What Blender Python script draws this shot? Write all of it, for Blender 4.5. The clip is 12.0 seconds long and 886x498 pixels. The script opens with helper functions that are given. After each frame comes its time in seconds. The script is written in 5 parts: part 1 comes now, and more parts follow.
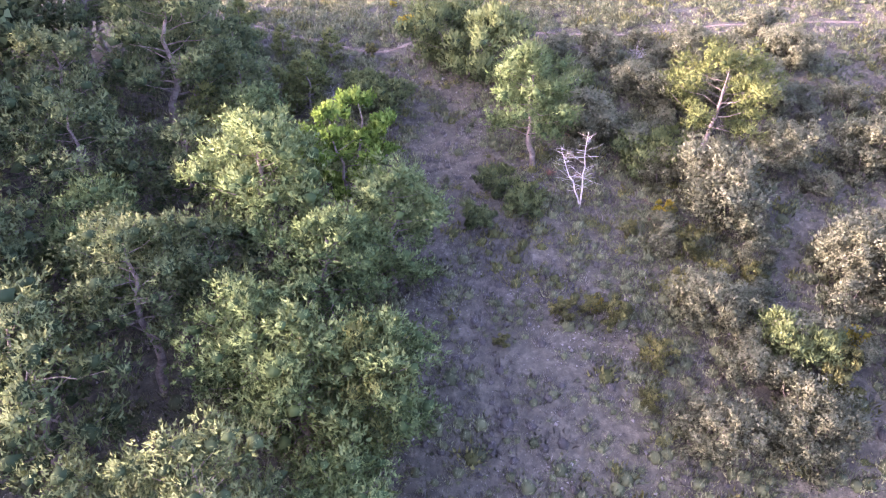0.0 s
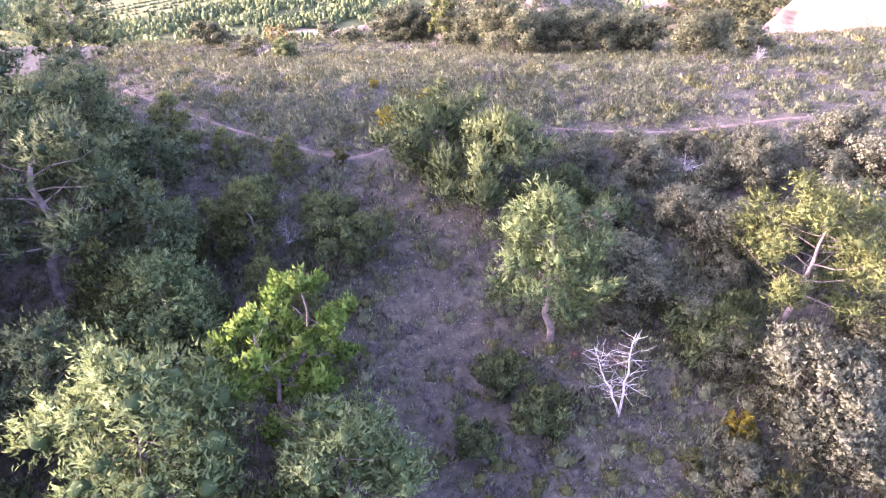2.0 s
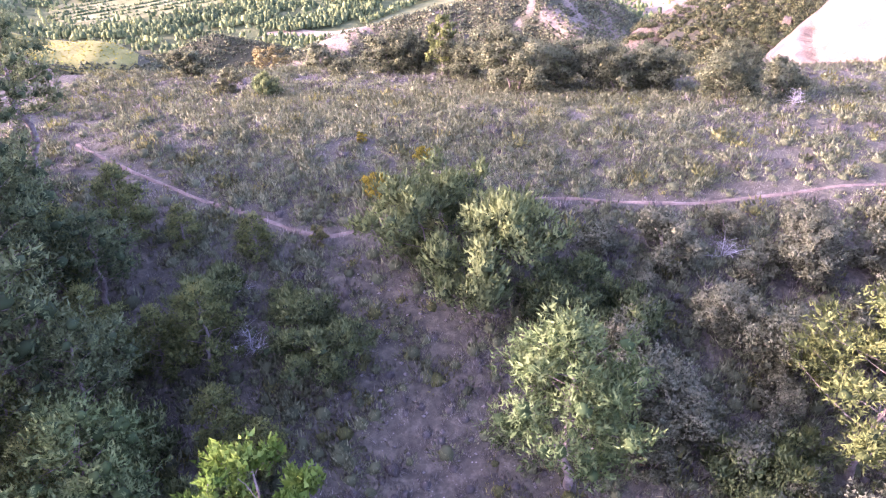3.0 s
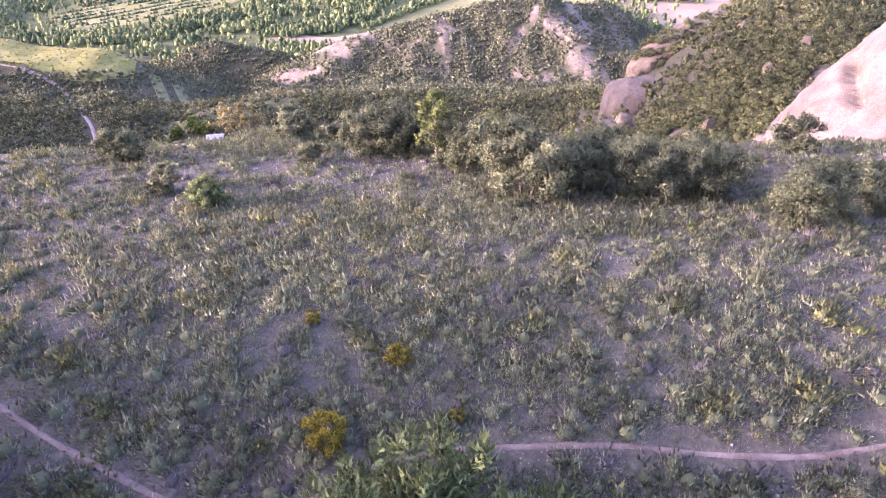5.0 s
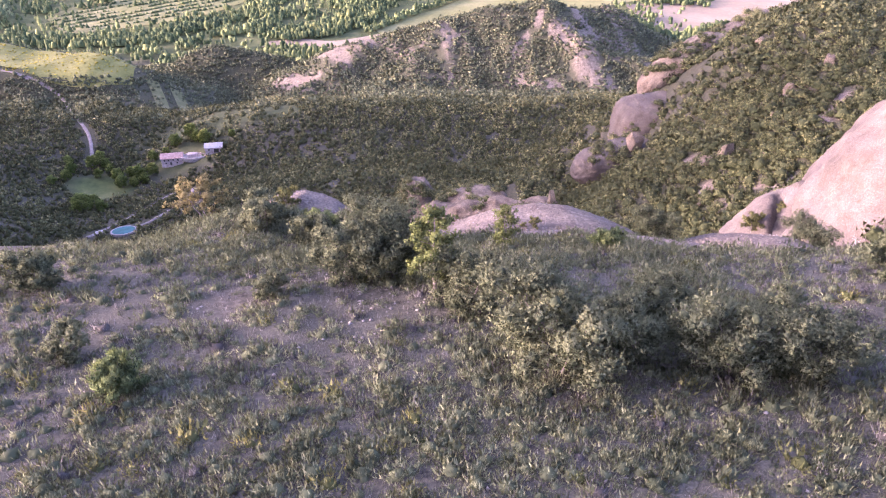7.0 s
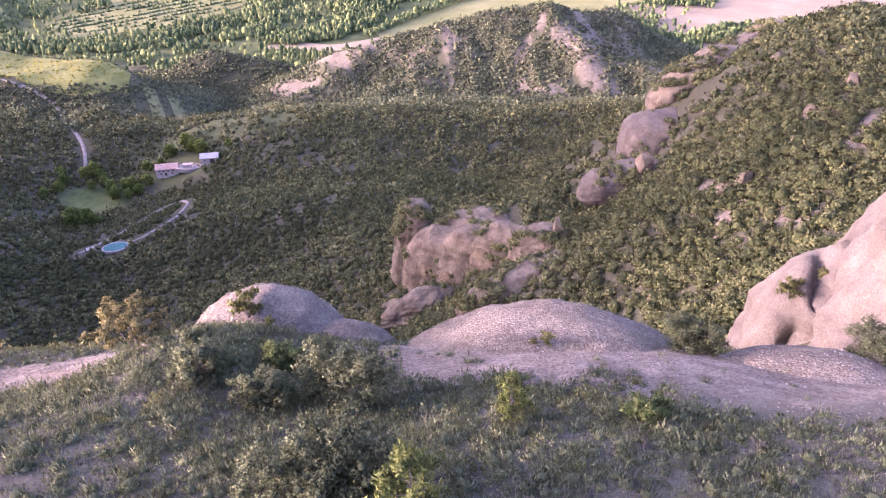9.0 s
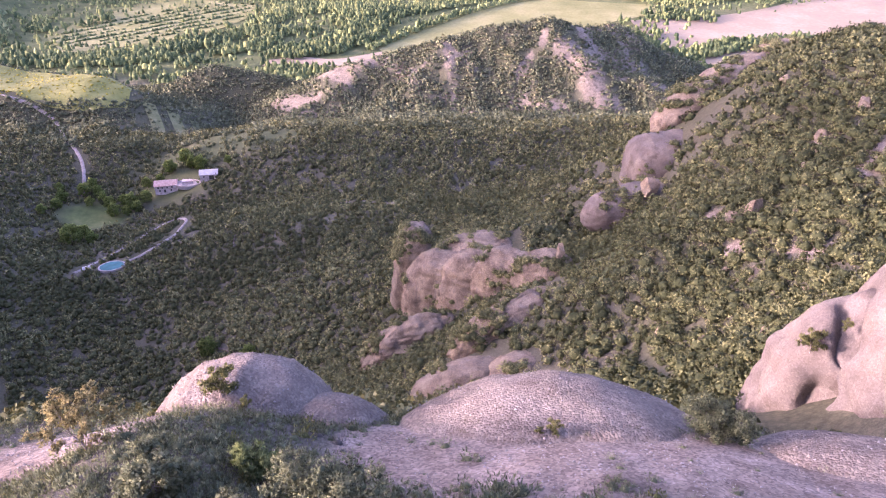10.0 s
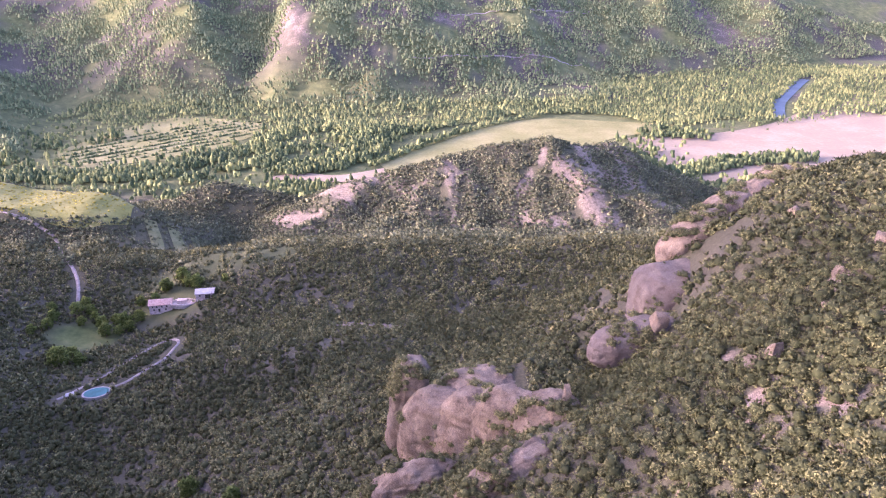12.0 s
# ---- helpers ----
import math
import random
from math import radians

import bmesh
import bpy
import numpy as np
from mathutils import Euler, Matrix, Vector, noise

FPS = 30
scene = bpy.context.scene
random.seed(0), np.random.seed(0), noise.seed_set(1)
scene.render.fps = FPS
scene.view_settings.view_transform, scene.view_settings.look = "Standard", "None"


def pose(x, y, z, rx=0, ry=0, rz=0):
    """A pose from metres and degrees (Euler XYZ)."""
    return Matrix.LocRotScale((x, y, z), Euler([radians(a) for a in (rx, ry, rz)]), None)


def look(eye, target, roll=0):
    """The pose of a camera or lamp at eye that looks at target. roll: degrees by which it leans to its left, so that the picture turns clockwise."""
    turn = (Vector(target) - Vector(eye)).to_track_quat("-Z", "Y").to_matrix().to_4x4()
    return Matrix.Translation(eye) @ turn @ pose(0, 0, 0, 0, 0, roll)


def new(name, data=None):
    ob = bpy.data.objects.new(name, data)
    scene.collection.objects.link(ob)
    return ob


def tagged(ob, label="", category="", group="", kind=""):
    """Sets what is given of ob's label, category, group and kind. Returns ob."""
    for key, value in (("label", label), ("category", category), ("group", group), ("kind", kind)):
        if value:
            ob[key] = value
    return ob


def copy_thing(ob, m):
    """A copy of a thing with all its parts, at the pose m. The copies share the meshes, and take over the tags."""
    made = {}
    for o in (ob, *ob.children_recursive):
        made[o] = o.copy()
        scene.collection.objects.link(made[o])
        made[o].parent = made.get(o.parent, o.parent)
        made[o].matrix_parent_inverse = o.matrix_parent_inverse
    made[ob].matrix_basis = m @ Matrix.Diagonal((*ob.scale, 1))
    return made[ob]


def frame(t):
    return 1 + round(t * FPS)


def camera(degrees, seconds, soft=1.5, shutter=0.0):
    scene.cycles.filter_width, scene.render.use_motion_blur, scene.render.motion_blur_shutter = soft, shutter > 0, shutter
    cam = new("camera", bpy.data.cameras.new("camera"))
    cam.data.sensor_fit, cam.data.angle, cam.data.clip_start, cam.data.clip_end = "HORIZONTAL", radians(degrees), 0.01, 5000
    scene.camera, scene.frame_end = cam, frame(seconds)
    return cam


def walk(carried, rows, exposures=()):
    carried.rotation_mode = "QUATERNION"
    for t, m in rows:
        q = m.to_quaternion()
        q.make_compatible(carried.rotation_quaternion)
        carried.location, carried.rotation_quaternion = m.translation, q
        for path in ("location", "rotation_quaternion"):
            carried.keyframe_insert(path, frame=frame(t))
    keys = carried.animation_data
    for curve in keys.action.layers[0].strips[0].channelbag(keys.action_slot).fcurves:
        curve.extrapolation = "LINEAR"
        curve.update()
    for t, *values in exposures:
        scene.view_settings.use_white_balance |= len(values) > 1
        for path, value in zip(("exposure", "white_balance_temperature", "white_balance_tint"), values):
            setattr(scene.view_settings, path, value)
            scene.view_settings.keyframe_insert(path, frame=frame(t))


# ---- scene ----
cam = camera(62.76, 12.0, soft=1.1)
PATH = [
    (0.00, pose(-0.000, -0.000, -0.000, 57.493, 0, -0.878) @ pose(0, 0, 0, 0, 0, -0.169)),
    (0.50, pose(0.332, 3.581, 0.204, 57.583, 0, -0.777) @ pose(0, 0, 0, 0, 0, -0.105)),
    (1.00, pose(0.617, 7.307, 0.489, 57.703, 0, -0.719) @ pose(0, 0, 0, 0, 0, -0.045)),
    (1.50, pose(0.857, 10.913, 0.804, 57.754, 0, -0.608) @ pose(0, 0, 0, 0, 0, -0.049)),
    (2.00, pose(1.058, 14.720, 1.178, 57.812, 0, -0.484) @ pose(0, 0, 0, 0, 0, -0.065)),
    (2.50, pose(1.178, 18.424, 1.452, 57.834, 0, -0.411) @ pose(0, 0, 0, 0, 0, -0.009)),
    (3.00, pose(1.376, 22.131, 1.837, 57.820, 0, -0.368) @ pose(0, 0, 0, 0, 0, 0.103)),
    (3.50, pose(1.538, 25.839, 2.158, 57.866, 0, -0.416) @ pose(0, 0, 0, 0, 0, 0.218)),
    (4.00, pose(1.721, 29.828, 2.304, 57.940, 0, -0.383) @ pose(0, 0, 0, 0, 0, 0.240)),
    (4.50, pose(1.930, 33.855, 2.499, 57.990, 0, -0.265) @ pose(0, 0, 0, 0, 0, 0.199)),
    (5.00, pose(2.100, 37.617, 2.856, 57.997, 0, -0.160) @ pose(0, 0, 0, 0, 0, 0.174)),
    (5.50, pose(2.196, 41.363, 3.168, 57.992, 0, -0.086) @ pose(0, 0, 0, 0, 0, 0.170)),
    (6.00, pose(2.273, 45.185, 3.581, 57.994, 0, 0.001) @ pose(0, 0, 0, 0, 0, 0.134)),
    (6.50, pose(2.291, 48.780, 3.870, 57.986, 0, 0.039) @ pose(0, 0, 0, 0, 0, 0.133)),
    (7.00, pose(2.244, 52.394, 4.091, 58.003, 0, 0.084) @ pose(0, 0, 0, 0, 0, 0.243)),
    (7.50, pose(2.330, 56.200, 4.360, 57.979, 0, 0.242) @ pose(0, 0, 0, 0, 0, 0.320)),
    (8.00, pose(2.543, 60.274, 4.757, 57.978, 0, 0.284) @ pose(0, 0, 0, 0, 0, 0.207)),
    (8.50, pose(2.798, 64.350, 5.184, 57.984, 0, 0.254) @ pose(0, 0, 0, 0, 0, 0.008)),
    (9.00, pose(3.034, 68.109, 5.500, 57.928, 0, 0.303) @ pose(0, 0, 0, 0, 0, -0.093)),
    (9.25, pose(3.144, 69.880, 5.616, 57.888, 0, 0.348) @ pose(0, 0, 0, 0, 0, -0.090)),
    (9.50, pose(3.254, 71.707, 5.758, 57.952, 0, 0.392) @ pose(0, 0, 0, 0, 0, -0.076)),
    (9.75, pose(3.360, 73.652, 5.957, 58.262, 0, 0.433) @ pose(0, 0, 0, 0, 0, -0.067)),
    (10.00, pose(3.459, 75.593, 6.166, 58.854, 0, 0.466) @ pose(0, 0, 0, 0, 0, -0.070)),
    (10.25, pose(3.552, 77.409, 6.341, 59.723, 0, 0.487) @ pose(0, 0, 0, 0, 0, -0.082)),
    (10.50, pose(3.654, 79.154, 6.507, 60.771, 0, 0.502) @ pose(0, 0, 0, 0, 0, -0.099)),
    (11.00, pose(3.921, 82.693, 6.955, 63.022, 0, 0.536) @ pose(0, 0, 0, 0, 0, -0.132)),
    (11.50, pose(4.178, 86.121, 7.512, 65.135, 0, 0.566) @ pose(0, 0, 0, 0, 0, -0.144)),
    (12.00, pose(4.336, 89.529, 8.102, 67.402, 0, 0.588) @ pose(0, 0, 0, 0, 0, -0.086)),
]
walk(cam, PATH, exposures=[(0.0, 3.99, 5980, 53), (3.0, 3.78, 5780, 60), (6.0, 3.22, 5740, 56), (9.0, 3.14, 5800, 55), (12.0, 3.14, 5680, 59)])

# ---- light: low evening sun from behind the left shoulder, clear sky ----
SUN_EL, SUN_AZ = 12.5, 262.0          # degrees; azimuth clockwise from +y
to_sun = Vector((math.sin(radians(SUN_AZ)) * math.cos(radians(SUN_EL)),
                 math.cos(radians(SUN_AZ)) * math.cos(radians(SUN_EL)), math.sin(radians(SUN_EL))))
world = bpy.data.worlds.new("evening_sky")
scene.world = world
world.use_nodes = True
wn = world.node_tree
sky = wn.nodes.new("ShaderNodeTexSky")
sky.sky_type, sky.sun_disc = "NISHITA", False
sky.sun_elevation, sky.sun_rotation = radians(SUN_EL), radians(SUN_AZ)
sky.air_density, sky.dust_density = 0.75, 4.0
wn.nodes["Background"].inputs["Strength"].default_value = 0.15
wn.links.new(sky.outputs[0], wn.nodes["Background"].inputs[0])
sun_data = bpy.data.lights.new("sun", "SUN")
sun_data.energy, sun_data.angle, sun_data.color = 1.15, radians(1.5), (1.0, 0.86, 0.70)
sun = new("sun", sun_data)
sun.matrix_world = look(tuple(to_sun * 500), (0, 0, 0))

# ---- numpy helpers ----
RNG = np.random.default_rng(7)


def hash2(i, j, seed):
    v = np.sin(i * 127.1 + j * 311.7 + seed * 74.7) * 43758.5453
    return v - np.floor(v)


def vnoise(x, y, seed=0):
    """Smooth value noise, -1 to 1."""
    xi, yi = np.floor(x), np.floor(y)
    u, v = x - xi, y - yi
    u, v = u * u * (3 - 2 * u), v * v * (3 - 2 * v)
    a, b = hash2(xi, yi, seed), hash2(xi + 1, yi, seed)
    c, d = hash2(xi, yi + 1, seed), hash2(xi + 1, yi + 1, seed)
    return 2 * ((a * (1 - u) + b * u) * (1 - v) + (c * (1 - u) + d * u) * v) - 1


def fbm(x, y, seed=0, octaves=4):
    z, amp = 0.0, 0.5
    for k in range(octaves):
        z = z + amp * vnoise(x, y, seed + k * 13)
        x, y, amp = x * 2.03 + 11.3, y * 2.03 - 7.7, amp * 0.5
    return z


def smooth(a, b, x):
    t = np.clip((np.asarray(x, float) - a) / (b - a), 0, 1)
    return t * t * (3 - 2 * t)


def inside(x, y, cx, cy, rx, ry, turn=0.0, edge=0.15):
    c, s = math.cos(radians(turn)), math.sin(radians(turn))
    u, v = ((x - cx) * c + (y - cy) * s) / rx, (-(x - cx) * s + (y - cy) * c) / ry
    return 1 - smooth(1 - edge, 1 + edge, np.sqrt(u * u + v * v))


# ---- the lie of the land ----
# section across the ridge, along y: (y, height)
SECTION = [(-400, -210), (-200, -140), (-60, -75), (0, -34.8), (22, -23.8), (32, -21.1), (42, -18.8), (52, -16.2), (62, -15.4),
           (76, -18.1), (92, -21.8), (106, -30.4), (118, -36.1), (130, -47.2), (160, -81.1), (200, -115.3),
           (260, -144), (330, -150.7), (420, -178.2), (520, -215.7), (640, -220.6), (780, -269.6),
           (950, -291.3), (1100, -298.5), (1500, -300), (6000, -300)]
# hills and hollows: centre x, y, height, half width in x, in y
LANDFORMS = [
    (155.5, 320.2, 78.2, 49.4, 105.8),    # steep slope beyond the cliff
    (85.4, 271.7, 38.4, 41.3, 61.8),       # its lower shoulder
    (82.3, 153.1, 13.0, 16.9, 33.3),       # foot of the cliff
    (23.8, 242.2, 13.2, 30.6, 19.9),       # spur with the crags
    (-234.9, 482.1, -32.6, 58.7, 106.0),   # farm hollow
    (-418.7, 784.7, 40.0, 106.8, 52.0),    # hill with the yellow field
    (-65.1, 401.3, 6.7, 37.1, 37.4),       # scrub knoll
    (266.3, 481.1, 63.9, 84.8, 92.0),    # far end of the steep slope
    (-158.0, 306.0, -61.1, 73.0, 75.9),    # wooded basin
    (-14.5, 108.0, 4.8, 6.0, 7.0),         # shoulder behind the dome
    (-164.6, 893.1, 22.0, 40.0, 16.7),     # low wooded knoll
    (-258.0, 892.0, 44.0, 42.0, 22.0),     # its higher neighbour
    (40.0, 775.0, 15.0, 150.0, 55.0),       # foot of the bare hill
    (11.0, 106.0, 2.6, 10.0, 6.0),         # apron of the broad dome
    (-385.0, 625.0, -20.0, 85.0, 50.0),     # slope below the yellow field
    (-212.0, 775.0, -22.0, 26.0, 60.0),    # dark gully between field and hill
    (24.0, 298.0, 12.0, 14.0, 24.0),       # back of the crags
    (62.0, 312.0, -20.0, 13.0, 18.0),      # drop below the buttress
    (41.0, 128.0, -10.0, 8.5, 9.0),        # gully at the foot of the cliff
]
SEC_Y = np.array([p[0] for p in SECTION], float)
SEC_Z = np.array([p[1] for p in SECTION], float)


def section(y):
    step = np.diff(SEC_Y)
    rise = np.diff(SEC_Z) / step
    m = np.concatenate([[rise[0]], (rise[:-1] * step[1:] + rise[1:] * step[:-1]) / (step[1:] + step[:-1]), [rise[-1]]])
    y = np.clip(y, SEC_Y[0], SEC_Y[-1])
    i = np.clip(np.searchsorted(SEC_Y, y) - 1, 0, len(SEC_Y) - 2)
    h, t = step[i], (y - SEC_Y[i]) / step[i]
    return ((2 * t**3 - 3 * t**2 + 1) * SEC_Z[i] + (t**3 - 2 * t**2 + t) * h * m[i]
            + (-2 * t**3 + 3 * t**2) * SEC_Z[i + 1] + (t**3 - t**2) * h * m[i + 1])


def crest(x, y, line, left, right):
    """A ridge along a line of (x, y, height): falls off by the slopes to its left and right hand."""
    z = np.full(np.shape(x), -1e4)
    for (x0, y0, z0), (x1, y1, z1) in zip(line[:-1], line[1:]):
        dx, dy = x1 - x0, y1 - y0
        t = np.clip(((x - x0) * dx + (y - y0) * dy) / (dx * dx + dy * dy), 0, 1)
        px, py = x - x0 - t * dx, y - y0 - t * dy
        side = dx * py - dy * px
        far = np.sqrt(px * px + py * py)
        z = np.maximum(z, z0 + t * (z1 - z0) - np.where(side > 0, left, right) * far)
    return z


def blend_max(a, b, k):
    """The higher of two heights, with a rounded hollow where they meet."""
    h = np.clip(k - np.abs(a - b), 0, k) / k
    return np.maximum(a, b) + h * h * k * 0.25


# ribs of the far mountain: foot x, y, direction x, y, height, half width to the left and right hand
SPURS = [(-480, 1600, -0.40, 0.915, 80, 240, 110), (-355, 1570, -0.05, 0.998, 90, 75, 800), (120, 1800, 0.25, 0.97, 26, 120, 140), (420, 1950, 0.18, 0.98, 30, 100, 200),
         (600, 2100, 0.14, 0.99, 34, 60, 150), (930, 2200, 0.3, 0.95, 40, 160, 160), (-1010, 1560, -0.4, 0.92, 40, 150, 150)]


def mountain(x, y):
    """The far side of the river valley: a long slope with ribs and gullies."""
    wx, wy = x + 40 * fbm(x / 150, y / 150, 3), y + 40 * fbm(x / 150, y / 150, 5)
    z = 0.33 * np.maximum(0, wy - 1600 - 0.5 * np.maximum(x + 150, 0))
    for x0, y0, dx, dy, tall, left, right in SPURS:
        t, w = (wx - x0) * dx + (wy - y0) * dy, (wx - x0) * dy - (wy - y0) * dx
        z = z + tall * smooth(-60, 260, t) * np.clip(1 - np.abs(w) / np.where(w < 0, left, right), 0, 1)
    z = blend_max(z, crest(wx, wy, [(-710, 1215, 16), (-1110, 1700, 128), (-1500, 2190, 250)], 0.40, 0.54), 14)
    d = smooth(2, 50, z)
    return np.maximum(z, 0) + d * (22 * (0.22 - np.abs(fbm(x / 75, y / 120, 21))) + 6 * fbm(x / 40, y / 40, 25))


# the bare hill above the river: its crest, and the ribs that run down its near side
HILL = [[(-150, 850, -258), (-116, 842, -230), (-55, 850, -216), (0, 860, -206), (60, 873, -195), (113, 880, -190)],
        [(113, 880, -190), (142, 900, -203), (193, 930, -207), (214, 935, -217), (252, 940, -234), (300, 945, -262)],
        [(113, 880, -190), (127, 840, -205), (156, 800, -218), (205, 784, -226), (245, 770, -250)],
        [(81, 875, -194), (66, 830, -218), (40, 790, -238), (20, 750, -252)],
        [(0, 860, -206), (-24, 815, -228), (-58, 770, -244), (-90, 730, -256)],
        [(-80, 846, -222), (-120, 800, -240), (-150, 760, -254)]]
# rim of the steep slope
RIM = [(86, 326, -97), (99, 348, -93), (119, 368, -90), (137, 384, -89), (151, 396, -88), (168, 402, -86), (199, 408, -81), (260, 420, -70)]


def height(x, y):
    x, y = np.asarray(x, float), np.asarray(y, float)
    z = section(y)
    for cx, cy, h, sx, sy in LANDFORMS:
        z = z + h * np.exp(-0.5 * (((x - cx) / sx) ** 2 + ((y - cy) / sy) ** 2))
    z = z + mountain(x, y)
    z = blend_max(z, crest(x, y, RIM, 0.9, 0.62) + 3 * fbm(x / 18, y / 18, 45), 8)
    ribs = 7 * fbm((x + 0.5 * y) / 30, (y - 0.5 * x) / 75, 47) + 3 * fbm(x / 14, y / 14, 49)
    for line in HILL:
        z = blend_max(z, crest(x, y, line, 0.50, 0.50) + ribs * smooth(0, 36, -crest(x, y, [(a, b, 0) for a, b, _ in HILL[0] + HILL[1][1:]], 1, 1)), 10)
    # the yellow field lies on a level shoulder with a steep nose
    w = inside(x, y, -440, 756, 166, 54, -6, 0.22)
    z = z * (1 - w) + w * (-218 - 0.055 * (x + 440) - 0.02 * (y - 756))
    # an unseen summit and hill, added well off to the side to shade the valley
    z = z + 50 * smooth(-290, -520, x) * np.exp(-(((y - 40) / 75) ** 2))
    z = z + 243 * smooth(-430, -620, x) * smooth(105, 170, y) * (1 - smooth(470, 570, y))
    rough = smooth(120, 200, y) * (1 - smooth(930, 1080, y))
    z = z + rough * (3.0 * fbm(x / 34, y / 34, 31) + 5.0 * fbm(x / 90, y / 90, 33) * smooth(450, 600, y))
    z = z + rough * smooth(520, 640, y) * 9 * (0.35 - np.abs(fbm(x / 60, y / 90, 35)))
    z = z + rough * smooth(620, 700, y) * 4 * fbm(x / 40, y / 40, 37)
    z = z + (1 - smooth(110, 160, y)) * 0.35 * fbm(x / 5.5, y / 5.5, 41)
    return z


# ---- mesh helpers ----
def make_mesh(name, verts, faces, material, attrs=None, smooth_shading=False, normals=None):
    """A mesh from arrays: faces (n, 3) or (n, 4), attrs name -> value per vertex."""
    verts, faces = np.asarray(verts, np.float32), np.asarray(faces, np.int32)
    me = bpy.data.meshes.new(name)
    n, k = faces.shape
    me.vertices.add(len(verts))
    me.vertices.foreach_set("co", verts.ravel())
    me.loops.add(n * k)
    me.loops.foreach_set("vertex_index", faces.ravel())
    me.polygons.add(n)
    me.polygons.foreach_set("loop_start", np.arange(0, n * k, k, dtype=np.int32))
    me.polygons.foreach_set("loop_total", np.full(n, k, np.int32))
    if smooth_shading:
        me.polygons.foreach_set("use_smooth", np.ones(n, bool))
    for key, value in (attrs or {}).items():
        me.attributes.new(key, "FLOAT", "POINT").data.foreach_set("value", np.asarray(value, np.float32))
    me.update(calc_edges=True)
    if normals is not None:
        me.polygons.foreach_set("use_smooth", np.ones(n, bool))
        me.normals_split_custom_set_from_vertices(np.asarray(normals, np.float32).tolist())
    if material:
        me.materials.append(material)
    return me


def facing(verts, faces, normals):
    """Turns triangles so that they face the way their leaves grow."""
    a, b, c = verts[faces[:, 0]], verts[faces[:, 1]], verts[faces[:, 2]]
    wrong = (np.cross(b - a, c - a) * normals[faces[:, 0]]).sum(1) < 0
    faces = faces.copy()
    faces[wrong] = faces[wrong][:, ::-1]
    return faces


def put(name, me, parent=None, label="", category="", kind="", group=""):
    ob = new(name, me)
    if parent is not None:
        ob.parent = parent
    return tagged(ob, label, category, group, kind)


def part(name, bm, material, parent, label=""):
    me = bpy.data.meshes.new(name)
    bm.to_mesh(me)
    bm.free()
    me.materials.append(material)
    return put(name, me, parent, label)


def grid_faces(rows, cols):
    i, j = np.meshgrid(np.arange(rows - 1), np.arange(cols - 1), indexing="ij")
    a = (i * cols + j).ravel()
    return np.stack([a, a + 1, a + cols + 1, a + cols], 1)


def tube(points, radii, sides=6):
    """A round limb along points."""
    points = np.asarray(points, float)
    n = len(points)
    tang = np.gradient(points, axis=0)
    tang /= np.linalg.norm(tang, axis=1)[:, None] + 1e-9
    ref = np.where(np.abs(tang[:, 2:]) > 0.9, np.array([[1.0, 0, 0]]), np.array([[0, 0, 1.0]]))
    u = np.cross(tang, ref)
    u /= np.linalg.norm(u, axis=1)[:, None] + 1e-9
    w = np.cross(tang, u)
    a = np.arange(sides) * 2 * np.pi / sides
    ring = (np.cos(a)[None, :, None] * u[:, None] + np.sin(a)[None, :, None] * w[:, None]) * np.asarray(radii)[:, None, None]
    v = (points[:, None] + ring).reshape(-1, 3)
    i, j = np.meshgrid(np.arange(n - 1), np.arange(sides), indexing="ij")
    j2 = (j + 1) % sides
    f = np.stack([i * sides + j, i * sides + j2, (i + 1) * sides + j2, (i + 1) * sides + j], -1).reshape(-1, 4)
    return v, f


def join(pieces):
    vs, fs, at = [], [], 0
    for v, f in pieces:
        vs.append(v)
        fs.append(f + at)
        at += len(v)
    return np.concatenate(vs), np.concatenate(fs)


def ico(levels):
    bm = bmesh.new()
    bmesh.ops.create_icosphere(bm, subdivisions=levels, radius=1)
    v = np.array([w.co[:] for w in bm.verts])
    f = np.array([[w.index for w in t.verts] for t in bm.faces])
    bm.free()
    return v, f


OCTA = (np.array([(1, 0, 0), (0, 1, 0), (-1, 0, 0), (0, -1, 0), (0, 0, 1.0), (0, 0, -1.0)]),
        np.array([(0, 1, 4), (1, 2, 4), (2, 3, 4), (3, 0, 4), (1, 0, 5), (2, 1, 5), (3, 2, 5), (0, 3, 5)]))
ICO = {k: ico(k) for k in (1, 5, 6, 7)}
ICO[0] = OCTA
ICO[4] = (OCTA[0][:5], OCTA[1][:4])          # the upper half, for far trees
RING = [(math.cos(a * math.tau / 6), math.sin(a * math.tau / 6)) for a in range(6)]
DOME = (np.array([(c, s, -0.1) for c, s in RING] + [(0.72 * c + 0.02, 0.72 * s, 0.62) for c, s in RING] + [(0, 0, 1.0)]),
        np.array([t for i in range(6) for t in ((i, (i + 1) % 6, 6 + i), ((i + 1) % 6, 6 + (i + 1) % 6, 6 + i), (6 + i, 6 + (i + 1) % 6, 12))]))
ICO[8] = DOME


# ---- materials ----
def nodes_of(name):
    m = bpy.data.materials.new(name)
    m.use_nodes = True
    nt = m.node_tree
    return m, nt, nt.nodes["Principled BSDF"]


def add(nt, kind, **inputs):
    nd = nt.nodes.new(kind)
    for key, value in inputs.items():
        nd.inputs[key].default_value = value
    return nd


def ramp(nt, source, stops):
    nd = nt.nodes.new("ShaderNodeValToRGB")
    el = nd.color_ramp.elements
    while len(el) < len(stops):
        el.new(0.5)
    for e, (pos, col) in zip(el, stops):
        e.position, e.color = pos, (*col, 1)
    nt.links.new(source, nd.inputs[0])
    return nd.outputs[0]


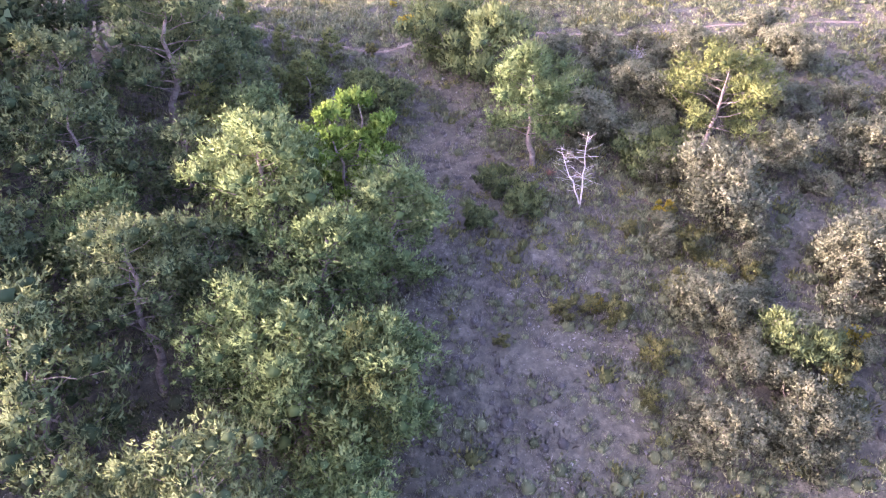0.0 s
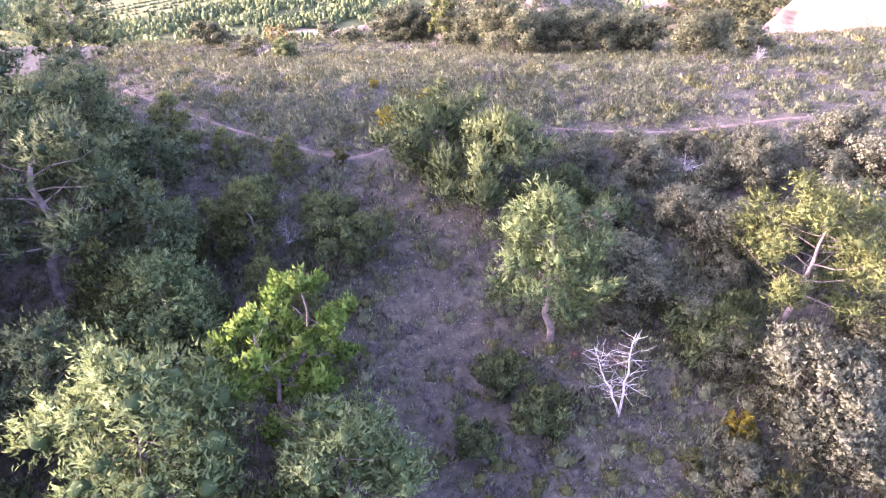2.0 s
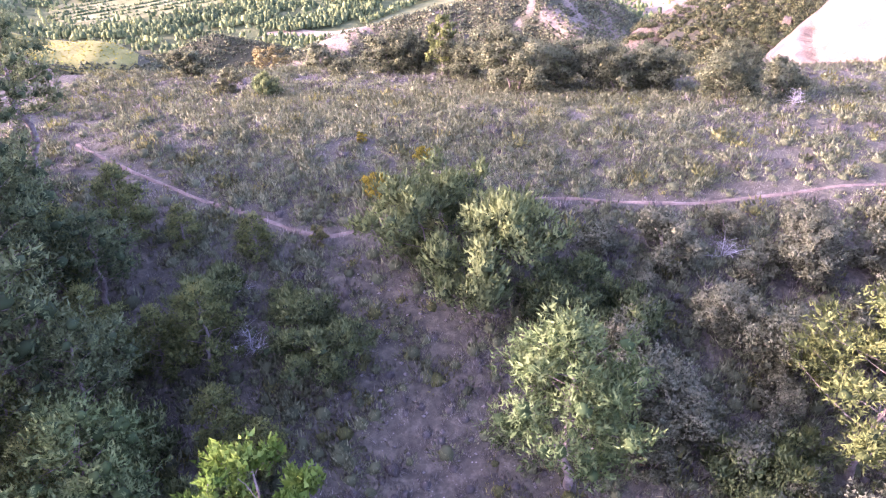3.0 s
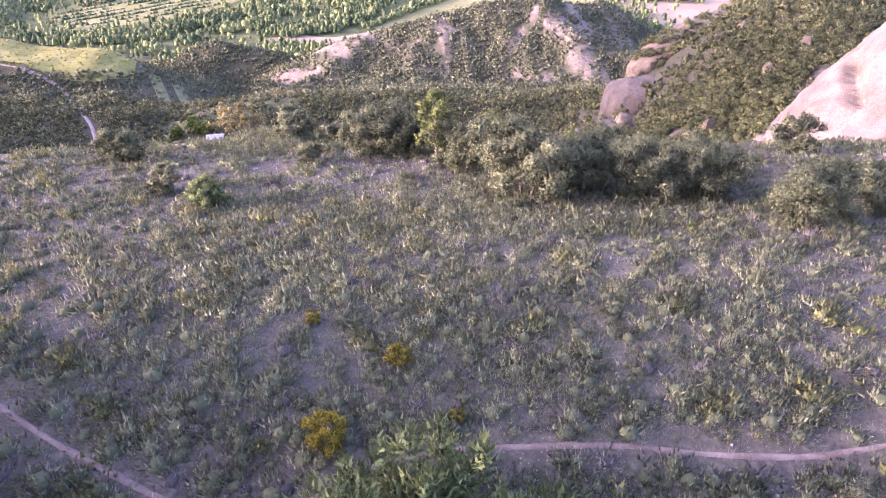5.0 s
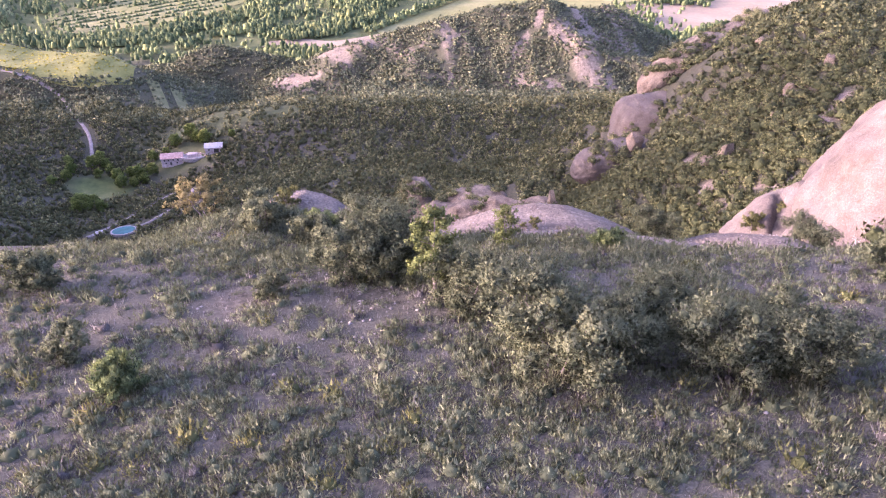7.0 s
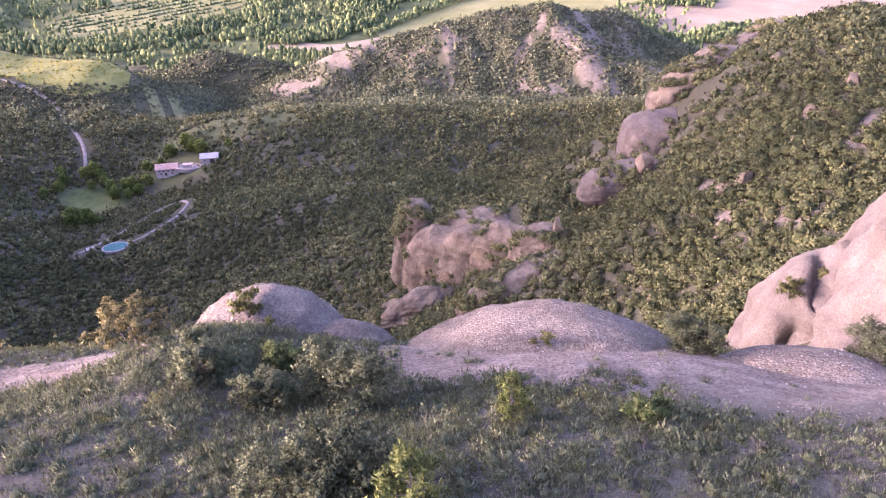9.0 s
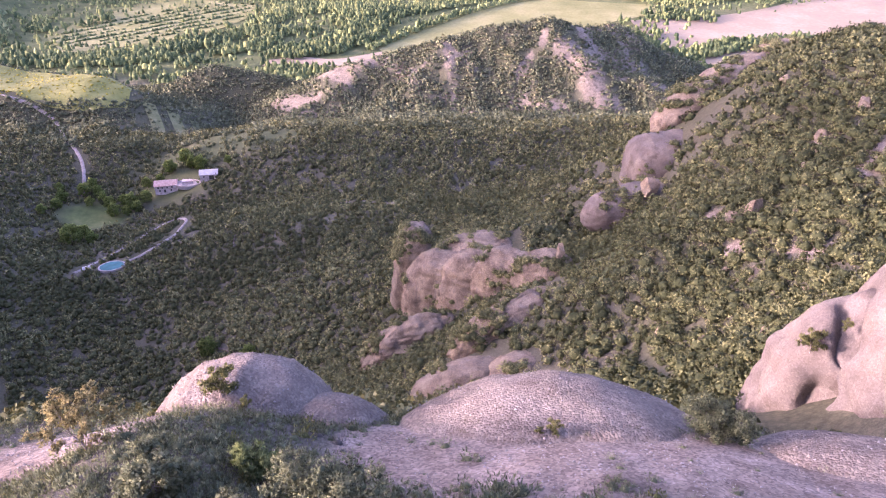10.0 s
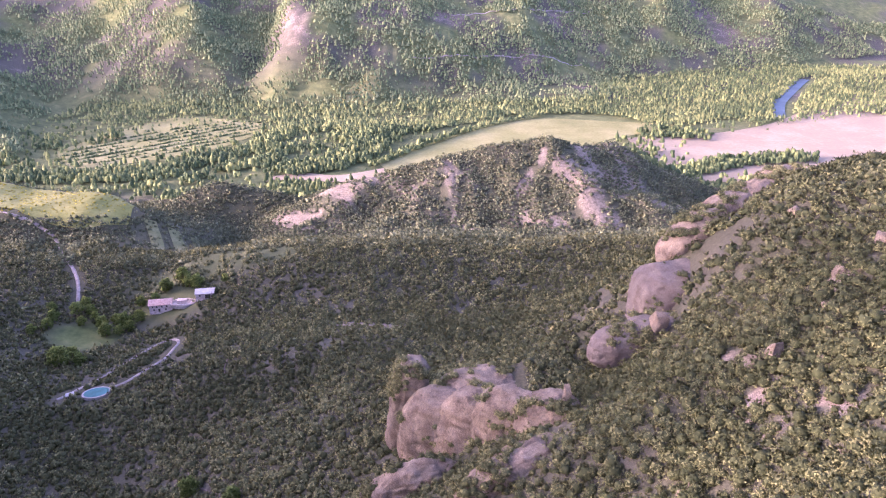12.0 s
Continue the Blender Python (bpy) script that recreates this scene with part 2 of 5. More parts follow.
def noise_of(nt, coord, scale, detail=5.0, rough=0.6):
    nd = add(nt, "ShaderNodeTexNoise", Scale=scale, Detail=detail, Roughness=rough)
    nt.links.new(coord, nd.inputs["Vector"])
    return nd.outputs["Fac"]


def mix(nt, fac, a, b, mode="MIX"):
    nd = nt.nodes.new("ShaderNodeMix")
    nd.data_type, nd.blend_type = "RGBA", mode
    for sock, val in ((nd.inputs[0], fac), (nd.inputs[6], a), (nd.inputs[7], b)):
        if hasattr(val, "links"):
            nt.links.new(val, sock)
        else:
            sock.default_value = val if isinstance(val, float) else (*val, 1)
    return nd.outputs[2]


def attr(nt, name):
    nd = nt.nodes.new("ShaderNodeAttribute")
    nd.attribute_name = name
    return nd.outputs["Fac"]


def bump(nt, bsdf, source, strength, distance):
    nd = add(nt, "ShaderNodeBump", Strength=strength, Distance=distance)
    nt.links.new(source, nd.inputs["Height"])
    nt.links.new(nd.outputs[0], bsdf.inputs["Normal"])


def foliage(name, dark, mid, light, translucent=0.3):
    """Leaves: colour by the tint of each tuft and by a broad noise; light passes through."""
    m, nt, b = nodes_of(name)
    geo = nt.nodes.new("ShaderNodeNewGeometry")
    obj = nt.nodes.new("ShaderNodeObjectInfo")
    n = noise_of(nt, geo.outputs["Position"], 1.3, 3.0)
    s = add(nt, "ShaderNodeMath")
    s.operation = "MULTIPLY_ADD"
    nt.links.new(n, s.inputs[0])
    s.inputs[1].default_value = 0.5
    nt.links.new(attr(nt, "tint"), s.inputs[2])
    s2 = add(nt, "ShaderNodeMath")
    s2.operation = "MULTIPLY_ADD"
    nt.links.new(obj.outputs["Random"], s2.inputs[0])
    s2.inputs[1].default_value = 0.25
    nt.links.new(s.outputs[0], s2.inputs[2])
    col = ramp(nt, s2.outputs[0], [(0.15, dark), (0.65, mid), (1.0, light)])
    nt.links.new(col, b.inputs["Base Color"])
    b.inputs["Roughness"].default_value = 0.8
    b.inputs["Specular IOR Level"].default_value = 0.1
    tr = nt.nodes.new("ShaderNodeBsdfTranslucent")
    nt.links.new(col, tr.inputs["Color"])
    ms = add(nt, "ShaderNodeMixShader", Fac=translucent)
    nt.links.new(b.outputs[0], ms.inputs[1])
    nt.links.new(tr.outputs[0], ms.inputs[2])
    nt.links.new(ms.outputs[0], nt.nodes["Material Output"].inputs["Surface"])
    return m


def surface(name, stops, scale, rough=0.9, fine=None, bump_size=0.02, bump_strength=0.5, detail=8.0):
    """A plain mineral or wooden surface: a ramp over two scales of noise, with relief."""
    m, nt, b = nodes_of(name)
    co = nt.nodes.new("ShaderNodeTexCoord").outputs["Object"]
    a = noise_of(nt, co, scale, detail)
    c = noise_of(nt, co, fine or scale * 9, 4.0)
    both = add(nt, "ShaderNodeMath")
    both.operation = "MULTIPLY_ADD"
    nt.links.new(c, both.inputs[0])
    both.inputs[1].default_value = 0.45
    off = add(nt, "ShaderNodeMath")
    off.operation = "SUBTRACT"
    nt.links.new(a, off.inputs[0])
    off.inputs[1].default_value = 0.22
    nt.links.new(off.outputs[0], both.inputs[2])
    nt.links.new(ramp(nt, both.outputs[0], stops), b.inputs["Base Color"])
    b.inputs["Roughness"].default_value = rough
    b.inputs["Specular IOR Level"].default_value = 0.2
    bump(nt, b, c, bump_strength, bump_size)
    return m


def rock_material(name, low, mid, high, cobbles=0.75, relief=0.8):
    """Pebbly conglomerate: weathered pink-grey matrix, pale cobbles, dark water streaks."""
    m, nt, b = nodes_of(name)
    co = nt.nodes.new("ShaderNodeNewGeometry").outputs["Position"]
    base = ramp(nt, noise_of(nt, co, 0.22, 9.0, 0.62), [(0.3, low), (0.5, mid), (0.72, high)])
    peb = add(nt, "ShaderNodeTexVoronoi", Scale=5.5, Randomness=1.0)
    nt.links.new(co, peb.inputs["Vector"])
    cob = ramp(nt, peb.outputs["Color"], [(0.0, (0.45, 0.42, 0.40)), (0.55, (0.88, 0.86, 0.84)), (1.0, (1.5, 1.48, 1.46))])
    col = mix(nt, cobbles, base, cob, "MULTIPLY")
    mp = add(nt, "ShaderNodeMapping", Scale=(0.9, 0.9, 0.07))
    nt.links.new(co, mp.inputs["Vector"])
    streak = ramp(nt, noise_of(nt, mp.outputs[0], 1.0, 5.0), [(0.52, (0, 0, 0)), (0.72, (1, 1, 1))])
    grey = mix(nt, streak, col, (0.12, 0.10, 0.082))
    half = mix(nt, 0.6, col, grey)
    pits = ramp(nt, noise_of(nt, co, 0.55, 6.0, 0.75), [(0.60, (0, 0, 0)), (0.68, (0.75, 0.75, 0.75))])
    half = mix(nt, pits, half, (0.068, 0.062, 0.036))
    pale = ramp(nt, noise_of(nt, co, 0.09, 5.0, 0.6), [(0.42, (0, 0, 0)), (0.66, (0.7, 0.7, 0.7))])
    half = mix(nt, pale, half, (1.30, 1.26, 1.14), "MULTIPLY")
    nt.links.new(half, b.inputs["Base Color"])
    b.inputs["Roughness"].default_value = 0.95
    b.inputs["Specular IOR Level"].default_value = 0.15
    hgt = add(nt, "ShaderNodeMath")
    hgt.operation = "ADD"
    fine = add(nt, "ShaderNodeMath")
    fine.operation = "MULTIPLY"
    nt.links.new(noise_of(nt, co, 5.0, 6.0, 0.7), fine.inputs[0])
    fine.inputs[1].default_value = 0.35
    nt.links.new(fine.outputs[0], hgt.inputs[0])
    nt.links.new(noise_of(nt, co, 0.8, 8.0), hgt.inputs[1])
    knob = add(nt, "ShaderNodeMath")
    knob.operation = "MULTIPLY_ADD"
    nt.links.new(peb.outputs["Distance"], knob.inputs[0])
    knob.inputs[1].default_value = -0.5 * cobbles
    nt.links.new(hgt.outputs[0], knob.inputs[2])
    bump(nt, b, knob.outputs[0], relief, 0.35)
    return m


def ground_material():
    m, nt, b = nodes_of("scrub_ground")
    co = nt.nodes.new("ShaderNodeNewGeometry").outputs["Position"]
    fine = noise_of(nt, co, 2.6, 9.0, 0.7)
    broad = noise_of(nt, co, 0.11, 6.0)
    earth = ramp(nt, fine, [(0.32, (0.04, 0.034, 0.028)), (0.5, (0.082, 0.070, 0.056)), (0.68, (0.165, 0.142, 0.12))])
    litter = ramp(nt, fine, [(0.32, (0.042, 0.039, 0.03)), (0.52, (0.092, 0.084, 0.06)), (0.70, (0.17, 0.157, 0.112))])
    col = mix(nt, ramp(nt, broad, [(0.22, (0, 0, 0)), (0.48, (1, 1, 1))]), earth, litter)
    peb = add(nt, "ShaderNodeTexVoronoi", Scale=5.0)
    nt.links.new(co, peb.inputs["Vector"])
    stone = ramp(nt, peb.outputs["Distance"], [(0.12, (1, 1, 1)), (0.2, (0, 0, 0))])
    patch = ramp(nt, noise_of(nt, co, 0.3, 4.0), [(0.5, (0, 0, 0)), (0.62, (1, 1, 1))])
    col = mix(nt, mix(nt, 1.0, stone, patch, "MULTIPLY"), col, (0.30, 0.265, 0.24))
    rockc = ramp(nt, noise_of(nt, co, 0.35, 9.0, 0.65), [(0.3, (0.105, 0.083, 0.062)), (0.5, (0.185, 0.150, 0.117)), (0.7, (0.27, 0.228, 0.185))])
    cob = ramp(nt, peb.outputs["Color"], [(0.0, (0.45, 0.43, 0.42)), (1.0, (1.5, 1.46, 1.42))])
    rockc = mix(nt, 0.9, rockc, cob, "MULTIPLY")
    wet = add(nt, "ShaderNodeMath")
    wet.operation = "MULTIPLY_ADD"
    nt.links.new(noise_of(nt, co, 0.5, 6.0), wet.inputs[0])
    wet.inputs[1].default_value = 0.7
    nt.links.new(attr(nt, "rock"), wet.inputs[2])
    wide = add(nt, "ShaderNodeMath")
    wide.operation = "MULTIPLY_ADD"
    nt.links.new(noise_of(nt, co, 0.035, 7.0, 0.65), wide.inputs[0])
    wide.inputs[1].default_value = 0.9
    off = add(nt, "ShaderNodeMath")
    off.operation = "SUBTRACT"
    nt.links.new(wet.outputs[0], off.inputs[0])
    off.inputs[1].default_value = 0.45
    nt.links.new(off.outputs[0], wide.inputs[2])
    col = mix(nt, ramp(nt, wide.outputs[0], [(0.70, (0, 0, 0)), (0.86, (1, 1, 1))]), col, rockc)
    straw = ramp(nt, noise_of(nt, co, 7.0, 6.0, 0.75), [(0.32, (0.045, 0.042, 0.03)), (0.5, (0.092, 0.086, 0.062)), (0.68, (0.165, 0.153, 0.112))])
    col = mix(nt, attr(nt, "straw"), col, straw)
    under = ramp(nt, noise_of(nt, co, 0.9, 8.0, 0.7), [(0.3, (0.03, 0.031, 0.017)), (0.5, (0.062, 0.06, 0.033)), (0.7, (0.11, 0.10, 0.06))])
    col = mix(nt, attr(nt, "under"), col, under)
    grass = ramp(nt, noise_of(nt, co, 0.05, 8.0, 0.7), [(0.3, (0.055, 0.078, 0.025)), (0.5, (0.11, 0.13, 0.042)), (0.7, (0.20, 0.195, 0.075))])
    col = mix(nt, attr(nt, "grass"), col, grass)
    nt.links.new(col, b.inputs["Base Color"])
    b.inputs["Roughness"].default_value = 0.95
    b.inputs["Specular IOR Level"].default_value = 0.1
    bump(nt, b, fine, 0.9, 0.12)
    return m


GROUND = ground_material()
ROCK = rock_material("conglomerate_rock", (0.105, 0.081, 0.055), (0.19, 0.150, 0.106), (0.27, 0.22, 0.16), 0.7)
CLIFFSTONE = rock_material("pale_cliff_rock", (0.088, 0.072, 0.058), (0.128, 0.107, 0.088), (0.168, 0.143, 0.119), 0.45)
PEBBLY = rock_material("pebbly_conglomerate", (0.10, 0.082, 0.064), (0.163, 0.136, 0.108), (0.235, 0.20, 0.163), 0.75, 1.0)
TRAIL = surface("trodden_earth", [(0.3, (0.10, 0.076, 0.058)), (0.5, (0.155, 0.12, 0.094)), (0.7, (0.23, 0.182, 0.147))], 1.2)
ROAD = surface("gravel_track", [(0.3, (0.15, 0.122, 0.10)), (0.5, (0.235, 0.195, 0.165)), (0.7, (0.33, 0.28, 0.24))], 0.25)
BARK = surface("pine_bark", [(0.3, (0.07, 0.055, 0.048)), (0.5, (0.17, 0.14, 0.12)), (0.7, (0.28, 0.24, 0.21))], 3.0)
DEADWOOD = surface("bleached_wood", [(0.3, (0.25, 0.22, 0.20)), (0.5, (0.45, 0.42, 0.39)), (0.7, (0.62, 0.59, 0.55))], 4.0)
PINE = foliage("pine_needles", (0.058, 0.092, 0.033), (0.135, 0.188, 0.068), (0.205, 0.26, 0.096))
# darker copy of the pine needles, with the wood's shade in its colour
PINE_SHADED = foliage("shaded_pine_needles", (0.042, 0.064, 0.028), (0.108, 0.142, 0.058), (0.175, 0.21, 0.088))
PINE_Y = foliage("sunlit_pine_needles", (0.06, 0.078, 0.026), (0.138, 0.162, 0.05), (0.228, 0.25, 0.078))
BRIGHT = foliage("fresh_broad_leaves", (0.06, 0.11, 0.02), (0.15, 0.24, 0.04), (0.26, 0.36, 0.08), 0.4)
OAK = foliage("holm_oak_leaves", (0.055, 0.066, 0.034), (0.12, 0.135, 0.068), (0.195, 0.208, 0.108))
GREYOAK = foliage("grey_oak_leaves", (0.07, 0.078, 0.044), (0.145, 0.156, 0.09), (0.225, 0.232, 0.138))
JUNIPER = foliage("juniper_sprays", (0.05, 0.075, 0.032), (0.12, 0.155, 0.06), (0.21, 0.25, 0.09))
YELLOW = foliage("yellow_broom", (0.11, 0.105, 0.02), (0.25, 0.215, 0.03), (0.42, 0.34, 0.045))
GOLD = foliage("autumn_leaves", (0.10, 0.088, 0.034), (0.195, 0.165, 0.062), (0.29, 0.25, 0.105))
RUST = foliage("rusty_leaves", (0.10, 0.055, 0.035), (0.20, 0.11, 0.075), (0.30, 0.19, 0.13))
SCRUB = foliage("grey_green_scrub", (0.075, 0.085, 0.042), (0.155, 0.167, 0.083), (0.245, 0.255, 0.135), 0.15)
WOODS = foliage("valley_scrub", (0.046, 0.052, 0.02), (0.125, 0.128, 0.05), (0.225, 0.212, 0.088), 0.1)
FARWOODS = foliage("riverside_trees", (0.032, 0.055, 0.024), (0.105, 0.135, 0.05), (0.235, 0.252, 0.085), 0.15)
STONE = surface("pale_limestone", [(0.3, (0.14, 0.122, 0.105)), (0.5, (0.225, 0.20, 0.175)), (0.7, (0.32, 0.29, 0.26))], 1.5)


# ---- ground sheet ----
SOIL = [(104, 260, 5), (100, 257, 4), (108, 241, 6), (113, 248, 5), (84, 220, 4), (77, 231, 4), (72, 229, 4), (106, 261, 8), (74, 228, 4), (86, 216, 5), (79, 230, 4), (72, 245, 4), (73, 217, 4), (111, 490, 12)]    # pale earth patches of the steep slope: x, y, half width

# bare scars of the hill above the river: x, y, half length and width, turn
SCARS = [(82, 815, 20, 6, 62), (104, 850, 14, 5, 75), (14, 834, 20, 5, 40), (-30, 822, 14, 4, 40), (-140, 800, 14, 9, 0), (140, 815, 20, 4, -50), (196, 786, 30, 3.5, -14), (160, 905, 26, 4, 20), (-132, 770, 14, 7, 0)]


def rockiness(x, y):
    r = 0.85 * inside(x, y, 9, 111.5, 14, 9, 0, 0.25)
    r = np.maximum(r, 0.85 * inside(x, y, 29, 105.0, 18, 9, -4, 0.25))
    r = np.maximum(r, 0.85 * inside(x, y, -25, 110, 9, 4.5, 15, 0.3))
    r = np.maximum(r, 0.30 * inside(x, y, 2, 44, 3.0, 9, 12, 0.6))
    # bare flanks of the hill above the river and pale breaks in the valley
    rib = fbm((x + 0.5 * y) / 30, (y - 0.5 * x) / 75, 47)
    bare = (0.26 + 1.5 * rib + 0.5 * fbm(x / 25, y / 25, 51)) * smooth(640, 720, y) * (1 - smooth(930, 1000, y))
    r = np.maximum(r, np.minimum(bare, 0.85) * (1 - 0.8 * inside(x, y, -400, 760, 190, 110, 0, 0.3)) * (1 - 0.8 * inside(x, y, -240, 890, 90, 45, 0, 0.3)))
    r = np.maximum(r, 0.55 * inside(x, y, -112, 800, 42, 48, -20, 0.4) * smooth(-0.15, 0.15, fbm(x / 16, y / 16, 55)))
    for cx, cy, rx, ry, turn in SCARS:
        r = np.maximum(r, inside(x, y, cx, cy, rx, ry, turn, 0.45))
    for cx, cy, w in SOIL:
        r = np.maximum(r, 0.62 * inside(x, y, cx, cy, 1.2 * w, 0.6 * w, 35, 0.7))
    for cx, cy in ((102, 343), (114, 356), (128, 370), (142, 383)):
        r = np.maximum(r, inside(x, y, cx, cy, 13, 9, 48, 0.3))
    r = np.maximum(r, 0.95 * inside(x, y, -44, 462, 30, 17, -30, 0.4))
    r = np.maximum(r, 0.30 * smooth(0.05, 0.3, fbm(x / 22, y / 22, 53)) * smooth(150, 180, y) * (1 - smooth(560, 640, y)))
    r = np.maximum(r, 0.9 * inside(x, y, 560, 1240, 300, 190, 12, 0.2))
    r = np.maximum(r, 0.42 * smooth(0.02, 0.30, fbm(x / 110, y / 110, 57)) * smooth(1650, 1750, y))
    return r


def grassiness(x, y):
    g = inside(x, y, -175, 622, 75, 24, 8, 0.4) * 0.42
    g = np.maximum(g, 0.42 * inside(x, y, -203, 572, 36, 22, 0, 0.4))
    g = np.maximum(g, 0.95 * inside(x, y, -254, 538, 24, 19, 0, 0.3))
    g = np.maximum(g, 0.8 * smooth(940, 1040, y) * (1 - smooth(1600, 1750, y)))
    g = np.maximum(g, 0.85 * smooth(1600, 1750, y) * smooth(-0.2, 0.2, fbm(x / 90, y / 90, 61)))
    return g


def hill_green(x, y):
    return 0.12 * smooth(620, 700, y) * (1 - smooth(960, 1040, y))


COLS, ROWS = 330, 460
GRID_X = 25 * np.sinh(np.linspace(-1, 1, COLS) * math.asinh(2600 / 25))
GRID_Y = 62 + 60 * np.sinh(np.linspace(math.asinh((-400 - 62) / 60), math.asinh((4600 - 62) / 60), ROWS))
GRID_Z = height(*np.meshgrid(GRID_X, GRID_Y))


def ground_z(x, y):
    """Height of the ground sheet itself, between its corners."""
    x, y = np.asarray(x, float), np.asarray(y, float)
    i = np.clip(np.searchsorted(GRID_X, x) - 1, 0, COLS - 2)
    j = np.clip(np.searchsorted(GRID_Y, y) - 1, 0, ROWS - 2)
    u, v = (x - GRID_X[i]) / (GRID_X[i + 1] - GRID_X[i]), (y - GRID_Y[j]) / (GRID_Y[j + 1] - GRID_Y[j])
    return (GRID_Z[j, i] * (1 - u) + GRID_Z[j, i + 1] * u) * (1 - v) + (GRID_Z[j + 1, i] * (1 - u) + GRID_Z[j + 1, i + 1] * u) * v


def build_ground():
    cols, rows = COLS, ROWS
    gx, gy = np.meshgrid(GRID_X, GRID_Y)
    gx, gy = gx.ravel(), gy.ravel()
    me = make_mesh("ground", np.stack([gx, gy, height(gx, gy)], 1), grid_faces(rows, cols), GROUND,
                   {"rock": rockiness(gx, gy), "straw": 0.85 * smooth(53, 58, gy) * (1 - smooth(98, 106, gy)) * smooth(-0.35, 0.05, fbm(gx / 4, gy / 4, 63)), "under": smooth(122, 140, gy) * (1 - smooth(900, 960, gy)) * np.clip(0.85 - 1.3 * rockiness(gx, gy), 0, 1), "grass": np.maximum(grassiness(gx, gy), hill_green(gx, gy))}, True)
    put("ground", me, label="stony scrub hillside falling to a river valley", category="ground", kind="structure")


build_ground()


def spline(points, n):
    """A smooth line through points (rows of numbers)."""
    p = np.asarray(points, float)
    t = np.linspace(0, len(p) - 1, n)
    i = np.clip(t.astype(int), 0, len(p) - 2)
    f = (t - i)[:, None]
    q = np.concatenate([[2 * p[0] - p[1]], p, [2 * p[-1] - p[-2]]])
    a, b, c, d = q[i], q[i + 1], q[i + 2], q[i + 3]
    return 0.5 * (2 * b + (c - a) * f + (2 * a - 5 * b + 4 * c - d) * f**2 + (3 * b - a - 3 * c + d) * f**3)


def draped(name, line, width, material, label, category, lift=0.05, n=120, across=5, wander=0.0):
    """A strip of track that follows the ground."""
    p = spline(line, n)
    t = np.gradient(p, axis=0)
    t /= np.linalg.norm(t, axis=1)[:, None]
    side = np.stack([-t[:, 1], t[:, 0]], 1)
    s = np.linspace(-0.5, 0.5, across)
    w = width * (1 + wander * fbm(np.arange(n) * 0.35, np.zeros(n), 71))
    xy = p[:, None] + side[:, None] * s[None, :, None] * w[:, None, None]
    x, y = xy[..., 0].ravel(), xy[..., 1].ravel()
    z = ground_z(x, y) + lift - np.tile((2 * np.abs(s)) ** 3 * lift * 1.6, n)
    me = make_mesh(name, np.stack([x, y, z], 1), grid_faces(n, across), material, None, True)
    return put(name, me, label=label, category=category, kind="structure")


draped("footpath", [(-19.5, 61.0), (-18.2, 59.8), (-14.2, 56.9), (-10.2, 54.6), (-6.8, 52.9), (-4.2, 52.0), (-2.4, 52.5), (-0.9, 53.5),
                    (0.9, 54.3), (4, 54.8), (7.6, 54.9), (13.2, 54.4), (18.6, 55.1), (24, 55.9), (34, 56.5)],
       0.32, TRAIL, "narrow trodden pinkish earth footpath across the scrub", "path", 0.06, 220, 5, 0.5)
draped("farm_road", [(-480, 742), (-409, 715), (-375, 706), (-351, 694), (-331, 665), (-304, 630), (-287, 601), (-273, 565)], 3.6, ROAD,
       "pale unpaved farm road on the hillside", "road", 0.6, 90)
draped("farm_track", [(-208, 418), (-203, 436), (-198, 462), (-197, 500), (-190, 519), (-177, 512), (-168, 482), (-164, 455), (-172, 434), (-181, 426)], 2.8, ROAD,
       "pale looping earth track below the farmhouse", "track", 0.8, 90)
draped("far_track", [(-90, 1740), (-5, 1771), (102, 1826), (229, 1883), (330, 1920)], 5, ROAD, "pale track across the foot of the far mountain", "track", 1.5, 60)
draped("far_track", [(0, 2010), (67, 2039), (205, 2111), (330, 2200), (416, 2277)], 5, ROAD, "pale track across the far mountainside", "track", 1.5, 60)
draped("earth_track", [(-104, 442), (-111, 436), (-114, 420), (-106, 390)], 0.9, TRAIL, "short bare earth track among bushes", "track", 0.8, 40)
draped("earth_track", [(-115, 372), (-110, 345), (-98, 322), (-80, 306)], 0.7, TRAIL, "short bare earth track among bushes", "track", 0.8, 40)


def field(name, edge_a, edge_b, material, label, lift=0.8, n=40, m=14):
    """A field draped over the ground between two edges."""
    a, b = spline(edge_a, n), spline(edge_b, n)
    s = np.linspace(0, 1, m)[None, :, None]
    xy = a[:, None] * (1 - s) + b[:, None] * s
    x, y = xy[..., 0].ravel(), xy[..., 1].ravel()
    me = make_mesh(name, np.stack([x, y, ground_z(x, y) + lift], 1), grid_faces(n, m), material, None, True)
    return put(name, me, label=label, category="field", kind="structure")


CROP = surface("yellow_green_crop", [(0.3, (0.115, 0.125, 0.026)), (0.5, (0.185, 0.18, 0.046)), (0.7, (0.27, 0.25, 0.08))], 0.03, fine=0.4, bump_size=0.3)
PALEFIELD = surface("pale_stubble", [(0.3, (0.125, 0.13, 0.04)), (0.5, (0.195, 0.19, 0.066)), (0.7, (0.27, 0.25, 0.105))], 0.01, fine=0.2, bump_size=0.3)
GRAVEL = surface("river_gravel", [(0.3, (0.22, 0.17, 0.115)), (0.5, (0.265, 0.205, 0.125)), (0.7, (0.33, 0.262, 0.17))], 0.01, fine=0.15, bump_size=0.2)
WATER = surface("river_water", [(0.3, (0.045, 0.065, 0.075)), (0.5, (0.065, 0.09, 0.10)), (0.7, (0.10, 0.13, 0.14))], 0.02, rough=0.5)
